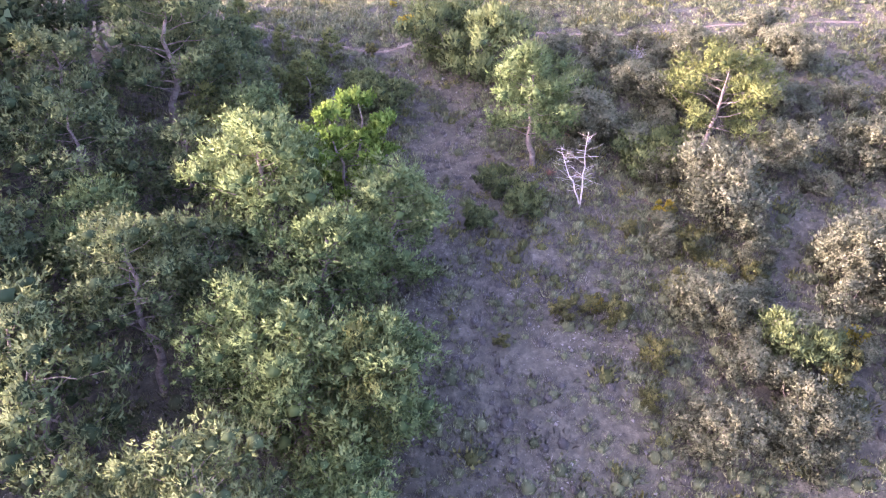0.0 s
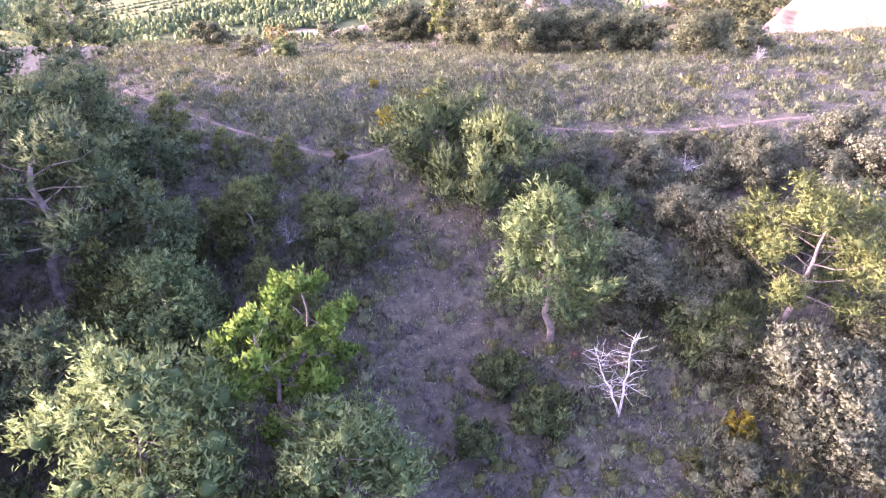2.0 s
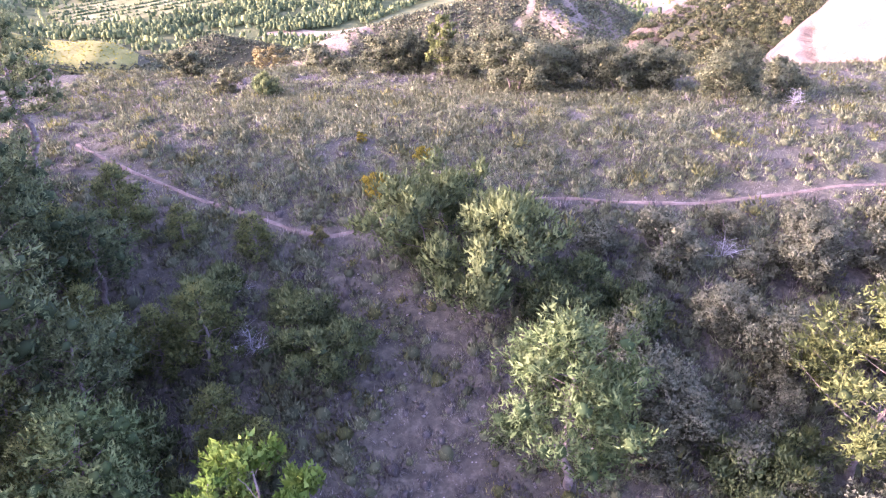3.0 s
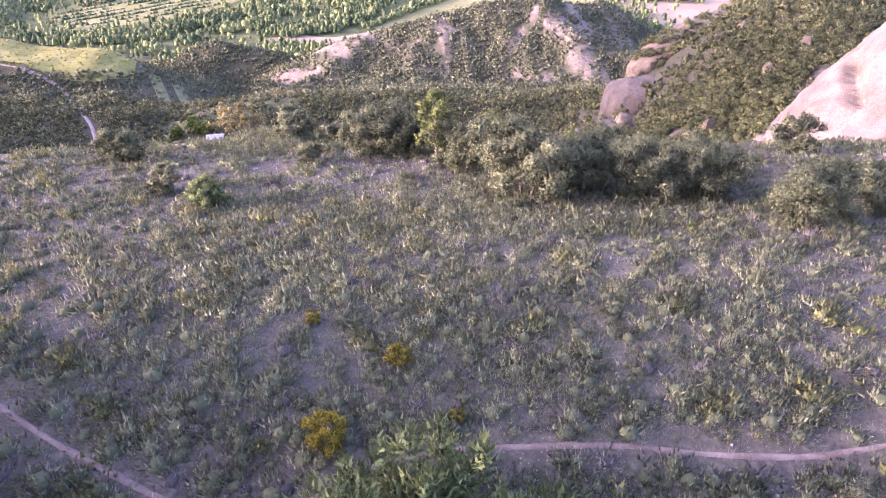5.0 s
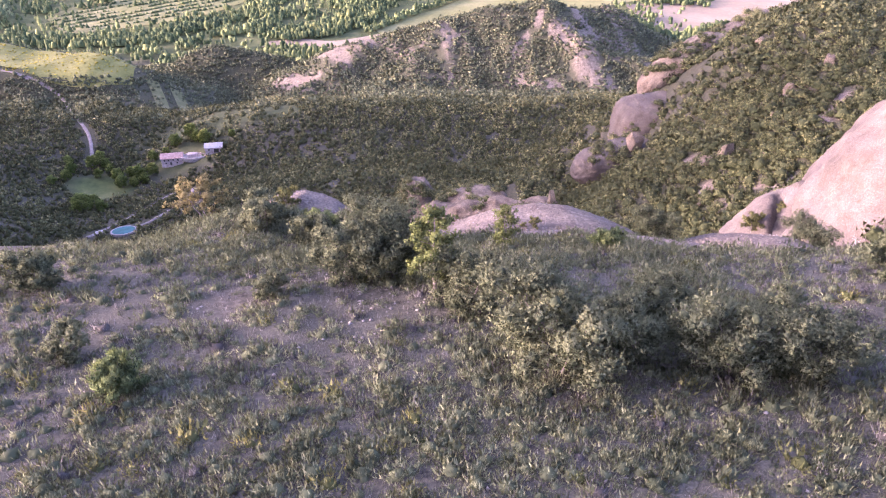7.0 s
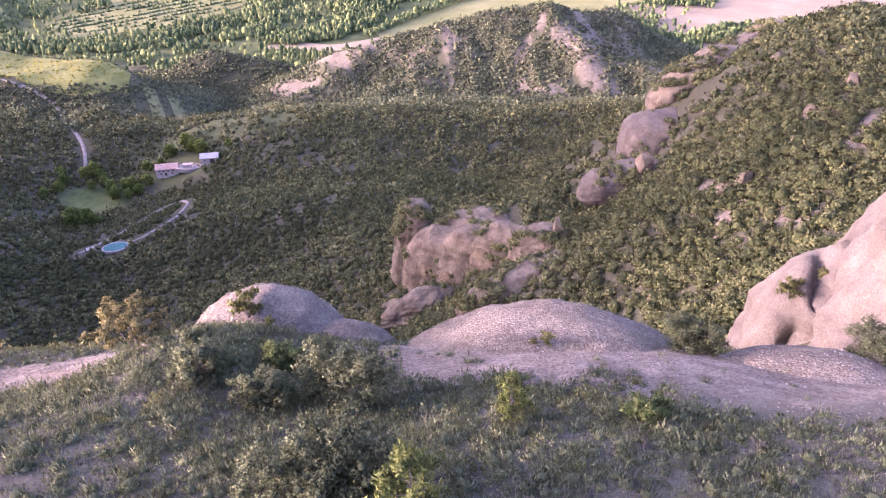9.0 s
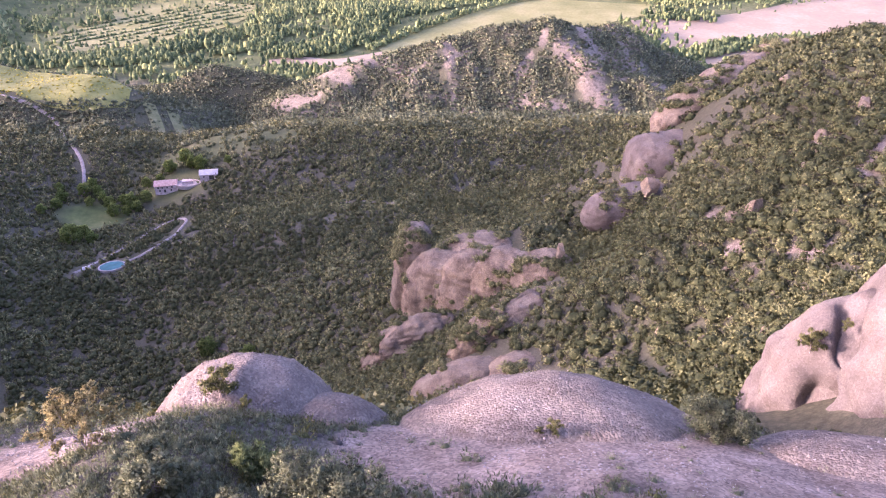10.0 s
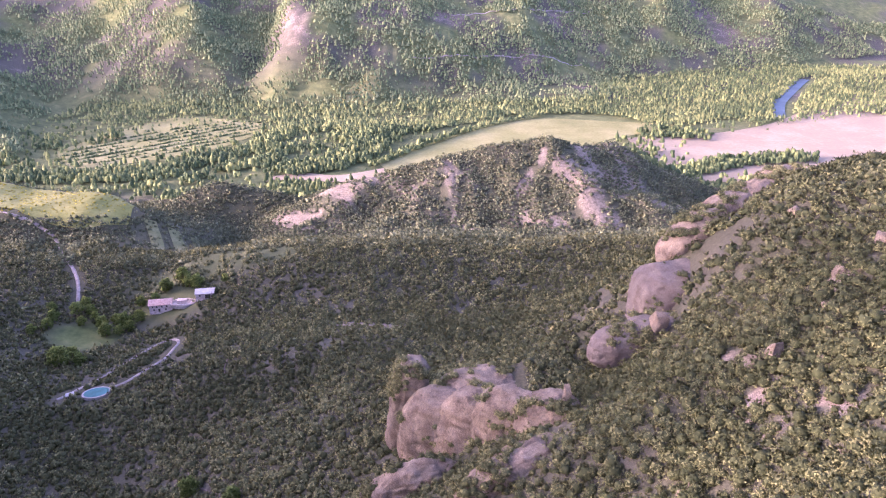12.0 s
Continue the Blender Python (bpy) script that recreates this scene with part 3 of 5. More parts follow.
TERRACE = surface("terrace_grass", [(0.3, (0.085, 0.095, 0.035)), (0.5, (0.135, 0.135, 0.052)), (0.7, (0.20, 0.19, 0.085))], 0.04, fine=0.4, bump_size=0.3)
field("yellow_field", [(-560, 800), (-458, 806), (-410, 804), (-365, 800), (-335, 794), (-312, 782)], [(-540, 745), (-420, 728), (-383, 712), (-359, 706), (-327, 706), (-296, 722)], CROP,
      "sunlit yellow-green crop field on a rounded hill")
for k in range(3):
    dx = 19 * k
    field("terrace_strip", [(-290 + dx, 742 + 6 * k), (-268 + dx, 700 + 4 * k), (-250 + dx, 654 + 4 * k)], [(-279 + dx, 744 + 6 * k), (-257 + dx, 702 + 4 * k), (-241 + dx, 657 + 4 * k)], TERRACE,
          "narrow terraced grass strip between hedges", 0.7, 14, 4)
field("riverside_field", [(-110, 1180), (-20, 1290), (60, 1400), (172, 1482), (290, 1467), (420, 1440)],
      [(-80, 1110), (20, 1130), (120, 1180), (210, 1260), (300, 1340), (420, 1400)], PALEFIELD, "pale yellow-green field beside the river")
field("terraced_field", [(-640, 1235), (-606, 1360), (-522, 1495), (-345, 1440)], [(-560, 1130), (-472, 1182), (-385, 1255), (-328, 1385)], PALEFIELD,
      "long terraced fields with hedge rows")
field("bare_strip", [(-250, 1098), (-209, 1114), (-157, 1103), (-95, 1144)], [(-255, 1066), (-218, 1079), (-151, 1064), (-91, 1102)], GRAVEL, "pale bare ground at the foot of the hill")
field("hill_foot_field", [(-250, 1530), (-200, 1620), (-150, 1680)], [(-235, 1465), (-190, 1540), (-140, 1620)], PALEFIELD, "small pale field at the mountain foot")
field("gravel_bed", [(310, 1335), (450, 1360), (600, 1440), (760, 1600), (1100, 1900)], [(330, 1085), (450, 1060), (640, 1080), (900, 1150), (1500, 1400)], GRAVEL,
      "broad pale pink river gravel flat", 0.9)
field("river", [(636, 1500), (680, 1625), (722, 1700), (835, 1885), (880, 1950)], [(656, 1497), (706, 1617), (750, 1695), (860, 1872), (902, 1935)], WATER, "blue river bend among trees", 1.2)


# ---- rocks ----
CRESTS, FOOTPRINTS = [], []


def noise3(p, scale, seed):
    a, b, c = p[:, 0] * scale, p[:, 1] * scale, p[:, 2] * scale
    return (fbm(a + seed, b, seed) + fbm(b - seed, c, seed + 3) + fbm(c + seed, a, seed + 7)) / 1.5


def rock(name, centre, radii, label, turn=0.0, rough=0.12, level=5, seed=1, blocky=0.0, lean=(0, 0), category="rock", dents=(), parent=None):
    """A weathered rock mass: a swollen, uneven body with ledges and cracks."""
    v, f = ICO[level]
    p = v.copy()
    if blocky:
        p = np.sign(p) * np.abs(p) ** (1 - 0.55 * blocky)
    r = np.asarray(radii, float)
    size = float(r.mean())
    q = p * r
    d = rough * size * (1.3 * noise3(q, 1.5 / size, seed) + 0.6 * noise3(q, 4.5 / size, seed + 20) + 0.30 * noise3(q, 12 / size, seed + 40) + 0.16 * noise3(q, 30 / size, seed + 60))
    ledge = np.abs(noise3(q * np.array([0.4, 0.4, 1.6]), 2.6 / size, seed + 80))
    d = d - rough * size * 0.35 * np.exp(-((ledge / 0.12) ** 2)) * (level >= 5)
    q = q + v * d[:, None]
    q[:, 0] += lean[0] * q[:, 2]
    q[:, 1] += lean[1] * q[:, 2]
    c, s = math.cos(radians(turn)), math.sin(radians(turn))
    q = np.stack([q[:, 0] * c - q[:, 1] * s, q[:, 0] * s + q[:, 1] * c, q[:, 2]], 1) + np.asarray(centre, float)
    for dx, dy, dz, wide, deep in dents:
        # hollows and cracks, pushed in towards the body
        near = np.exp(-(((q - np.array([dx, dy, dz])) ** 2).sum(1) / wide**2))
        q = q + (np.asarray(centre, float) - q) / np.linalg.norm(q - np.asarray(centre, float), axis=1)[:, None] * (deep * near)[:, None]
    me = make_mesh(name, q, f, CLIFFSTONE if "pale" in label else {"rock_dome": PEBBLY, "buttress": CLIFFSTONE}.get(name, ROCK), None, level >= 5)
    CRESTS.append(("crag" if name in ("crag", "bulge") else category, q, v))
    if "rim" not in label:
        FOOTPRINTS.append((centre[0], centre[1], radii[0], radii[1], turn))
    return put(name, me, parent, label, category)


def block(name, centre, radii, label, seed, turn=0.0):
    """An angular broken boulder with flat faces."""
    rng = random.Random(seed)
    bm = bmesh.new()
    c, s = math.cos(radians(turn)), math.sin(radians(turn))
    for sx in (-1, 1):
        for sy in (-1, 1):
            for sz in (-1, 0, 1):
                px, py, pz = (q * r * rng.uniform(0.4, 1.15) for q, r in zip((sx * (0.7 if sz == 1 else 1), sy * (0.7 if sz == 1 else 1), sz), radii))
                bm.verts.new((px * c - py * s, px * s + py * c, pz))
    bmesh.ops.convex_hull(bm, input=bm.verts[:])
    bmesh.ops.bevel(bm, geom=bm.edges[:], offset=0.06 * min(radii), segments=1, affect="EDGES")
    me = bpy.data.meshes.new(name)
    bm.to_mesh(me)
    bm.free()
    me.materials.append(ROCK)
    ob = put(name, me, None, label, "boulder")
    ob.location = centre
    return ob


rock("rock_dome", (-13.4, 118.5, -43.7), (9.6, 9.5, 12.0), "rounded pinkish conglomerate dome with a few plants", 0, 0.05, 6, 2)
rock("rock_dome", (-5.6, 116.5, -45.4), (7.4, 8.0, 12.0), "lower pebbly conglomerate dome beside the taller one", 0, 0.04, 5, 3)
rock("rock_dome", (11.8, 112.0, -47.4), (19.0, 17.0, 16.8), "broad pebbly conglomerate dome at the ridge brow", 0, 0.03, 6, 5)
rock("rock_dome", (32, 107.5, -44.0), (17, 11, 13.8), "low pebbly conglomerate hump below the cliff", -10, 0.03, 6, 8)
# cracks and the hollow of the cliff: x, y, z, width, depth
CRACKS = [(48.9, 143.1, -54.7, 1.4, 3.6), (49.6, 142.3, -55.1, 1.4, 3.6), (48.2, 143.1, -56.7, 1.3, 3.0), (53.3, 149.5, -46.0, 1.1, 3.2), (52.7, 147.7, -46.9, 1.1, 3.2),
          (52.2, 146.2, -47.7, 1.1, 3.2), (51.9, 145.2, -48.8, 1.1, 3.2), (51.7, 144.2, -49.9, 1.1, 3.2), (63.1, 144.2, -30.0, 1.2, 3.2), (62.1, 142.4, -30.4, 1.2, 3.2), (61.1, 140.5, -30.8, 1.2, 3.2),
          (60.5, 138.4, -31.1, 1.2, 3.2), (59.9, 136.2, -31.5, 1.2, 3.2), (59.5, 134.5, -32.4, 1.2, 3.2), (59.2, 132.8, -33.4, 1.2, 3.0)]
cliff = rock("cliff", (79.5, 135, -47.5), (28.7, 31.5, 37), "tall pale pink conglomerate cliff with cracks and a hollow", 0, 0.05, 7, 11, category="cliff",
             lean=(0.42, -0.12), dents=CRACKS + [(66, 118, -30, 5, 2), (70, 112, -22, 6, 2.5)])
for centre, radii, seed in (((51.5, 148.5, -61), (8.0, 7.5, 15.5), 12), ((55.5, 141, -58), (6.0, 6.5, 17), 13), ((60.5, 133, -50), (6.5, 7.5, 21), 16), ((49.5, 141.5, -66), (5.5, 6, 12), 19),
                            ((69, 121, -44), (9, 9, 22), 22)):
    rock("buttress", centre, radii, "", 0, 0.12, 5, seed, lean=(0.28, 0), parent=cliff, category="", dents=CRACKS)
crag = rock("crag", (-10.0, 303, -140.5), (7.2, 9, 19.5), "broad conglomerate crag with a rounded tower and scrubby back", 0, 0.08, 6, 14, 0.55, category="crag", lean=(0.12, 0))
for centre, radii, seed in (((0, 289, -143), (13, 9, 18), 15), ((12, 280.5, -139), (15, 9, 20), 17), ((24, 272.5, -131.5), (15, 9, 18), 18), ((33, 264, -121), (10, 8, 12.5), 20), ((15, 294, -143), (19, 14, 22), 21)):
    rock("bulge", centre, radii, "", -32, 0.09, 6, seed, 0.35, category="", parent=crag, lean=(0.1, 0.05))
rock("crag", (-7, 262, -146), (19, 9, 15), "low rounded conglomerate outcrop", 18, 0.12, 6, 23, 0.15, category="crag", lean=(0.25, -0.2))
rock("crag", (21, 241, -121.5), (21, 7.5, 12), "long sloping conglomerate rib", 32, 0.12, 6, 26, 0.15, category="crag", lean=(0.2, -0.2))
rock("crag", (7, 220, -124), (13, 9, 9), "bare sloping conglomerate slab", 20, 0.10, 5, 27, category="crag", lean=(0.4, -0.3))
rock("crag", (20, 216, -118), (7, 9, 8), "bare sloping conglomerate slab", 30, 0.10, 5, 28, category="crag", lean=(0.4, -0.3))
rock("crag", (28, 206, -116), (3.6, 6, 7), "bare sloping conglomerate slab", 20, 0.10, 5, 30, category="crag", lean=(0.3, -0.2))
rock("crag", (86, 314.5, -105.5), (19, 12, 13.5), "pale conglomerate buttress with a steep face and scrubby top", 4, 0.06, 6, 31, 0.85, category="crag", lean=(0.10, 0.06))
rock("crag", (65.5, 291.5, -107.8), (18, 8.5, 8.8), "smooth pale conglomerate wedge running out from the slope", 14, 0.07, 6, 32, 0.1, category="crag", lean=(0.4, -0.1))
for cx, cy, cz, rx, ry, rz, turn, seed in ((94, 341, -92, 16, 9, 11, 50, 33), (109.5, 357, -89.5, 16, 9, 10.5, 45, 34), (125.5, 371.5, -89, 15, 10, 10.5, 42, 35), (141, 385.5, -88, 13, 10, 11, 40, 36)):
    rock("crag", (cx, cy, cz), (rx, ry, rz), "reddish rock slab along the rim of the slope", turn, 0.09, 5, seed, 0.2, category="crag", lean=(0.3, -0.4))
block("boulder", (68.4, 286.0, -97.2), (2.9, 2.7, 3.4), "round-shouldered boulder perched on a rock wedge", 38, 15)
block("boulder", (81, 239, float(ground_z(81, 239)) + 1.3), (1.9, 1.7, 3.0), "angular split boulder among bushes", 41, 20)
block("boulder", (76.6, 239.3, float(ground_z(76.6, 239.3)) + 0.5), (3.2, 2.0, 1.6), "flat-topped angular boulder among bushes", 43, -10)
block("pinnacle", (37, 261, -108.5), (1.5, 1.3, 4.6), "small pointed rock pinnacle", 45, 15)
for px, py, s, seed in ((57.7, 198.5, 2.2, 61), (52.5, 210, 1.5, 62), (54.6, 210.5, 1.8, 63), (62.5, 206, 2.4, 64), (119.5, 271, 3.0, 65), (121, 272, 2.0, 66), (105, 262, 2.6, 67),
                        (97, 250, 1.8, 68), (70, 222, 1.6, 69), (88, 232, 1.7, 70), (110, 300, 3.2, 71), (66, 190, 1.8, 72), (78, 200, 2.0, 73), (60, 186, 1.5, 74)):
    block("boulder", (px, py, float(ground_z(px, py)) + 0.25 * s), (0.72 * s, 0.55 * s, 0.62 * s), "pale weathered boulder among bushes", seed, seed * 37)


# ---- wide vegetation ----
def scatter(x0, x1, y0, y1, step, keep, rng):
    """Points on a jittered grid; keep(x, y) is the chance that one stays."""
    gx, gy = np.meshgrid(np.arange(x0, x1, step), np.arange(y0, y1, step))
    x = gx.ravel() + rng.uniform(-0.5, 0.5, gx.size) * step
    y = gy.ravel() + rng.uniform(-0.5, 0.5, gx.size) * step
    k = rng.uniform(0, 1, x.size) < keep(x, y)
    return x[k], y[k]


def bushes(name, x, y, size, material, rng, label, category, level=1, squash=0.8, rough=0.42, tint=None, lift=0.25, z=None):
    """Many leafy crowns in one mesh: lumpy, uneven, each with a tint of its own."""
    v, f = ICO[level]
    n, k = len(x), len(v)
    size = np.broadcast_to(size, n) * rng.uniform(0.5, 1.5, n)
    wob = 1 + rng.normal(0, rough, (n, k))
    scale = np.stack([size * rng.uniform(0.8, 1.2, n), size * rng.uniform(0.8, 1.2, n), size * squash * rng.uniform(0.8, 1.25, n)], 1)
    p = v[None] * wob[..., None] * scale[:, None]
    z = (ground_z(x, y) if z is None else z) + scale[:, 2] * lift
    p = p + np.stack([x, y, z], 1)[:, None]
    faces = (f[None] + (np.arange(n) * k)[:, None, None]).reshape(-1, 3)
    t = rng.uniform(0, 1, n) if tint is None else tint
    tv = np.clip(t[:, None] + rng.normal(0, 0.12, (n, k)), 0, 1)
    me = make_mesh(name, p.reshape(-1, 3), faces, material, {"tint": tv.ravel()})
    return put(name, me, label=label, category=category, kind="stuff")


def leafy_bushes(name, x, y, size, material, rng, label, category, count=46, squash=0.85, heart=8, fine=1.0, z=None):
    """Many evergreen bushes in one mesh: a core tinted dark as inner shade, and a ragged coat of leaf sprays."""
    n = len(x)
    size = size * rng.uniform(0.45, 1.55, n)
    tall = size * squash * rng.uniform(0.8, 1.25, n)
    c = np.stack([x, y, (ground_z(x, y) if z is None else z) + tall * 0.25], 1)
    t = np.clip(rng.uniform(0, 0.7, n) + 0.5 * fbm(x / 22, y / 22, 121) + 0.5 * fbm(x / 80, y / 80, 125), 0, 1)
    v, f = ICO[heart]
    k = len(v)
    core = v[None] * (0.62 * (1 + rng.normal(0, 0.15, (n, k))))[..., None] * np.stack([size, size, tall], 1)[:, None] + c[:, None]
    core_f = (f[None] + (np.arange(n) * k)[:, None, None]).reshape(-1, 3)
    d = rng.normal(size=(n, count, 3))
    d[..., 2] = np.abs(d[..., 2]) * 1.1 - 0.25
    d /= np.linalg.norm(d, axis=2)[..., None]
    lump = 1 + 0.28 * np.sin(d[..., :1] * 4 + x[:, None, None] * 3) * np.cos(d[..., 1:2] * 4 + y[:, None, None] * 2)
    base = c[:, None] + d * lump * rng.uniform(0.6, 1.0, (n, count, 1)) * np.stack([size, size, tall], 1)[:, None]
    grow = d * 0.5 + rng.normal(0, 0.55, d.shape) + np.array([0, 0, 0.35])
    grow /= np.linalg.norm(grow, axis=2)[..., None]
    side = np.cross(grow, d + rng.normal(0, 0.3, d.shape))
    side /= np.linalg.norm(side, axis=2)[..., None] + 1e-9
    long = fine * size[:, None, None] * rng.uniform(0.3, 0.6, (n, count, 1))
    leaf = np.stack([base - side * long * 0.5, base + side * long * 0.5, base + grow * long], 2).reshape(-1, 3)
    verts = np.concatenate([core.reshape(-1, 3), leaf])
    faces = np.concatenate([core_f, n * k + np.arange(len(leaf)).reshape(-1, 3)])
    # the core's lower tint paints the shade under the leaf sprays
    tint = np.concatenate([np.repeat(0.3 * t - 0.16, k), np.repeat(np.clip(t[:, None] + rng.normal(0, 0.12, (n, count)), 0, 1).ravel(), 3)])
    nd = d + rng.normal(0, 0.3, d.shape) + np.array([0, 0, 0.2])
    nd /= np.linalg.norm(nd, axis=2)[..., None]
    nn = np.concatenate([np.broadcast_to(v[None], core.shape).reshape(-1, 3), np.repeat(nd.reshape(-1, 3), 3, axis=0)])
    return put(name, make_mesh(name, verts, facing(verts, faces, nn), material, {"tint": tint}, True, nn), label=label, category=category, kind="stuff")


def in_view(x, y, pad=20):
    return (np.abs(x - 3) < 0.70 * np.maximum(y - 66, 5) + pad)


TRACKS = [spline(p, 60) for p in ([(-480, 742), (-409, 715), (-375, 706), (-351, 694), (-331, 665), (-304, 630), (-287, 601), (-273, 565)],
                                  [(-208, 418), (-203, 436), (-198, 462), (-197, 500), (-190, 519), (-177, 512), (-168, 482), (-164, 455), (-172, 434), (-181, 426)])]


def clear_of_tracks(x, y, gap):
    ok = np.ones(len(x), bool)
    for p in TRACKS:
        for a in p:
            ok &= (x - a[0]) ** 2 + (y - a[1]) ** 2 > gap * gap
    return ok


def off_rocks(x, y):
    """Where bare rock leaves little room for bushes."""
    k = np.ones(len(x))
    for cx, cy, rx, ry, turn in FOOTPRINTS:
        if rx > 3:
            k = k * (1 - 0.93 * inside(x, y, cx, cy, rx * 0.95, ry * 0.95, turn, 0.12))
    return k


def valley_keep(x, y):
    bare = 1 - 0.95 * inside(x, y, 43, 130, 9, 20, 0, 0.2)
    g = np.maximum(0, 1 - 1.6 * grassiness(x, y) - 0.9 * rockiness(x, y))
    return bare * g * in_view(x, y) * off_rocks(x, y) * (1.05 + 0.5 * fbm(x / 25, y / 25, 81)) * ((x + 202) ** 2 + (y - 568) ** 2 > 24**2) * ((x + 188) ** 2 + (y - 423) ** 2 > 11**2)


x, y = scatter(-165, 165, 128, 280, 2.15, valley_keep, RNG)
k = clear_of_tracks(x, y, 2.6)
SLOPEWOODS = foliage("slope_scrub", (0.045, 0.052, 0.02), (0.11, 0.114, 0.044), (0.195, 0.19, 0.078), 0.1)
warm = x > 34 + 6 * fbm(x / 9, y / 9, 123)
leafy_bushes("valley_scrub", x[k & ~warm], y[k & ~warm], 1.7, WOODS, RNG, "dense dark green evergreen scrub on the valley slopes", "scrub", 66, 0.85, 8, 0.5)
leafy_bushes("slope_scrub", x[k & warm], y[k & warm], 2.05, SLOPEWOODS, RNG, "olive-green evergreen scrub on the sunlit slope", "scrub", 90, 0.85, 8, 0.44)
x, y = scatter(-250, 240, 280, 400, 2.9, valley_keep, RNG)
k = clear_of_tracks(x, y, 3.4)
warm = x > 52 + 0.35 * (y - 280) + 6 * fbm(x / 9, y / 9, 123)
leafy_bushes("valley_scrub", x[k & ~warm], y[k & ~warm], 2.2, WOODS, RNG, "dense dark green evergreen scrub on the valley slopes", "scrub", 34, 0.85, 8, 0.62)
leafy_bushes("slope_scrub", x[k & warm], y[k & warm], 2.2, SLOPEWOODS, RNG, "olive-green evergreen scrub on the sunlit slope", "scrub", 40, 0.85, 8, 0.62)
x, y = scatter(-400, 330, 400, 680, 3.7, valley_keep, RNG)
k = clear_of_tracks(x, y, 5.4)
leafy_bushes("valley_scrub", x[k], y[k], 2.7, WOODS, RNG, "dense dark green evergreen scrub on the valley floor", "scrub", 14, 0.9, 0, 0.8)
x, y = scatter(-520, 420, 640, 960, 3.5, lambda x, y: np.clip(1.3 - 1.0 * rockiness(x, y) - grassiness(x, y) + 1.6 * fbm(x / 45, y / 32, 131), 0.03, 1) * in_view(x, y)
               * (1 - inside(x, y, -430, 756, 138, 46, -4, 0.08)) * (1 - 0.8 * inside(x, y, -262, 700, 34, 46, 10, 0.2)), RNG)
HILLSCRUB = foliage("hill_scrub", (0.05, 0.06, 0.03), (0.115, 0.125, 0.06), (0.19, 0.195, 0.10), 0.1)
leafy_bushes("hill_scrub", x, y, 2.9, HILLSCRUB, RNG, "scattered evergreen scrub on bare hills", "scrub", 6, 0.85, 4)


# belts of trees on the river plain: half width, line
BELTS = [
    (26, [(-636, 1075), (-518, 1081), (-433, 1092), (-378, 1176), (-319, 1258), (-291, 1368)]),
    (16, [(-329, 1130), (-281, 1176), (-261, 1258)]),
    (38, [(-229, 1134), (-167, 1177), (-130, 1281), (-156, 1431)]),
    (34, [(-246, 1431), (-95, 1386), (75, 1516), (191, 1553), (314, 1543), (439, 1467), (653, 1599)]),
    (14, [(-338, 1464), (-238, 1386), (-168, 1489)]),
    (26, [(315, 1091), (441, 1173), (556, 1200)]),
    (9, [(-113, 1155), (-31, 1293), (71, 1418), (186, 1516)]),
]


def near_line(x, y, line, width):
    p = spline(line, 60)
    d = np.full(len(x), 1e9)
    for a in p:
        d = np.minimum(d, (x - a[0]) ** 2 + (y - a[1]) ** 2)
    return 1 - smooth(0.7 * width, 1.15 * width, np.sqrt(d))


def river_keep(x, y):
    f = inside(x, y, -165, 1090, 85, 24, 12, 0.1) + inside(x, y, 120, 1330, 330, 130, 42, 0.1) + inside(x, y, -470, 1305, 185, 88, 46, 0.1) + inside(x, y, 700, 1280, 400, 190, 25, 0.2)
    k = np.clip(1 - f, 0, 1) * np.clip(0.10 + 0.5 * smooth(0.0, 0.25, fbm(x / 45, y / 45, 91)) + 0.5 * smooth(1480, 1560, y), 0, 0.75)
    for width, line in BELTS:
        k = np.maximum(k, 0.95 * near_line(x, y, line, width))
    k = k * (1 - near_line(x, y, [(655, 1498), (704, 1618), (748, 1695), (860, 1872), (905, 1935)], 21))
    return k * in_view(x, y) * (mountain(x, y) < 8)


for near, far, crown_shape in ((960, 1400, 8), (1400, 2150, 4)):
    x, y = scatter(-760, 1250, near, far, 4.8, river_keep, RNG)
    bushes("riverside_trees", x, y, 2.6, FARWOODS, RNG, "belts of poplars and mixed trees along the river", "trees", crown_shape, 1.9, 0.26, np.clip(RNG.uniform(0, 0.7, len(x)) + 0.5 * fbm(x / 60, y / 60, 97), 0, 1), 0.7)
x, y = scatter(-1250, 1800, 1180, 2600, 5.0, lambda x, y: in_view(x, y) * (mountain(x, y) >= 5) * np.clip(0.55 + 1.6 * fbm(x / 70, y / 70, 95), 0.04, 0.85), RNG)
# needle colours lightened to stand in for haze over this distance
HAZYPINE = foliage("haze_lightened_pines", (0.05, 0.08, 0.036), (0.135, 0.17, 0.07), (0.26, 0.28, 0.115), 0.15)
bushes("mountain_woods", x, y, 2.5, HAZYPINE, RNG, "open pine woods on the far mountainside", "trees", 4, 2.0, 0.25, RNG.uniform(0, 0.6, len(x)), 0.6)
x, y = scatter(-660, -320, 1130, 1500, 3.2, lambda x, y: inside(x, y, -478, 1312, 185, 82, 46, 0.1)
               * (np.abs(((0.70 * y - 0.72 * x + 7 * fbm(x / 60, y / 60, 99)) / 21) % 1 - 0.5) < 0.11) * np.clip(0.8 + fbm(x / 30, y / 30, 93), 0, 1), RNG)
bushes("hedge_rows", x, y, 2.4, FARWOODS, RNG, "hedge rows between terraced fields", "hedge", 0, 1.0, 0.25, RNG.uniform(0, 0.5, len(x)), 0.5)


x, y = scatter(-560, -300, 700, 806, 3.6, lambda x, y: 0.9 * inside(x, y, -430, 756, 125, 40, -4, 0.1), RNG)
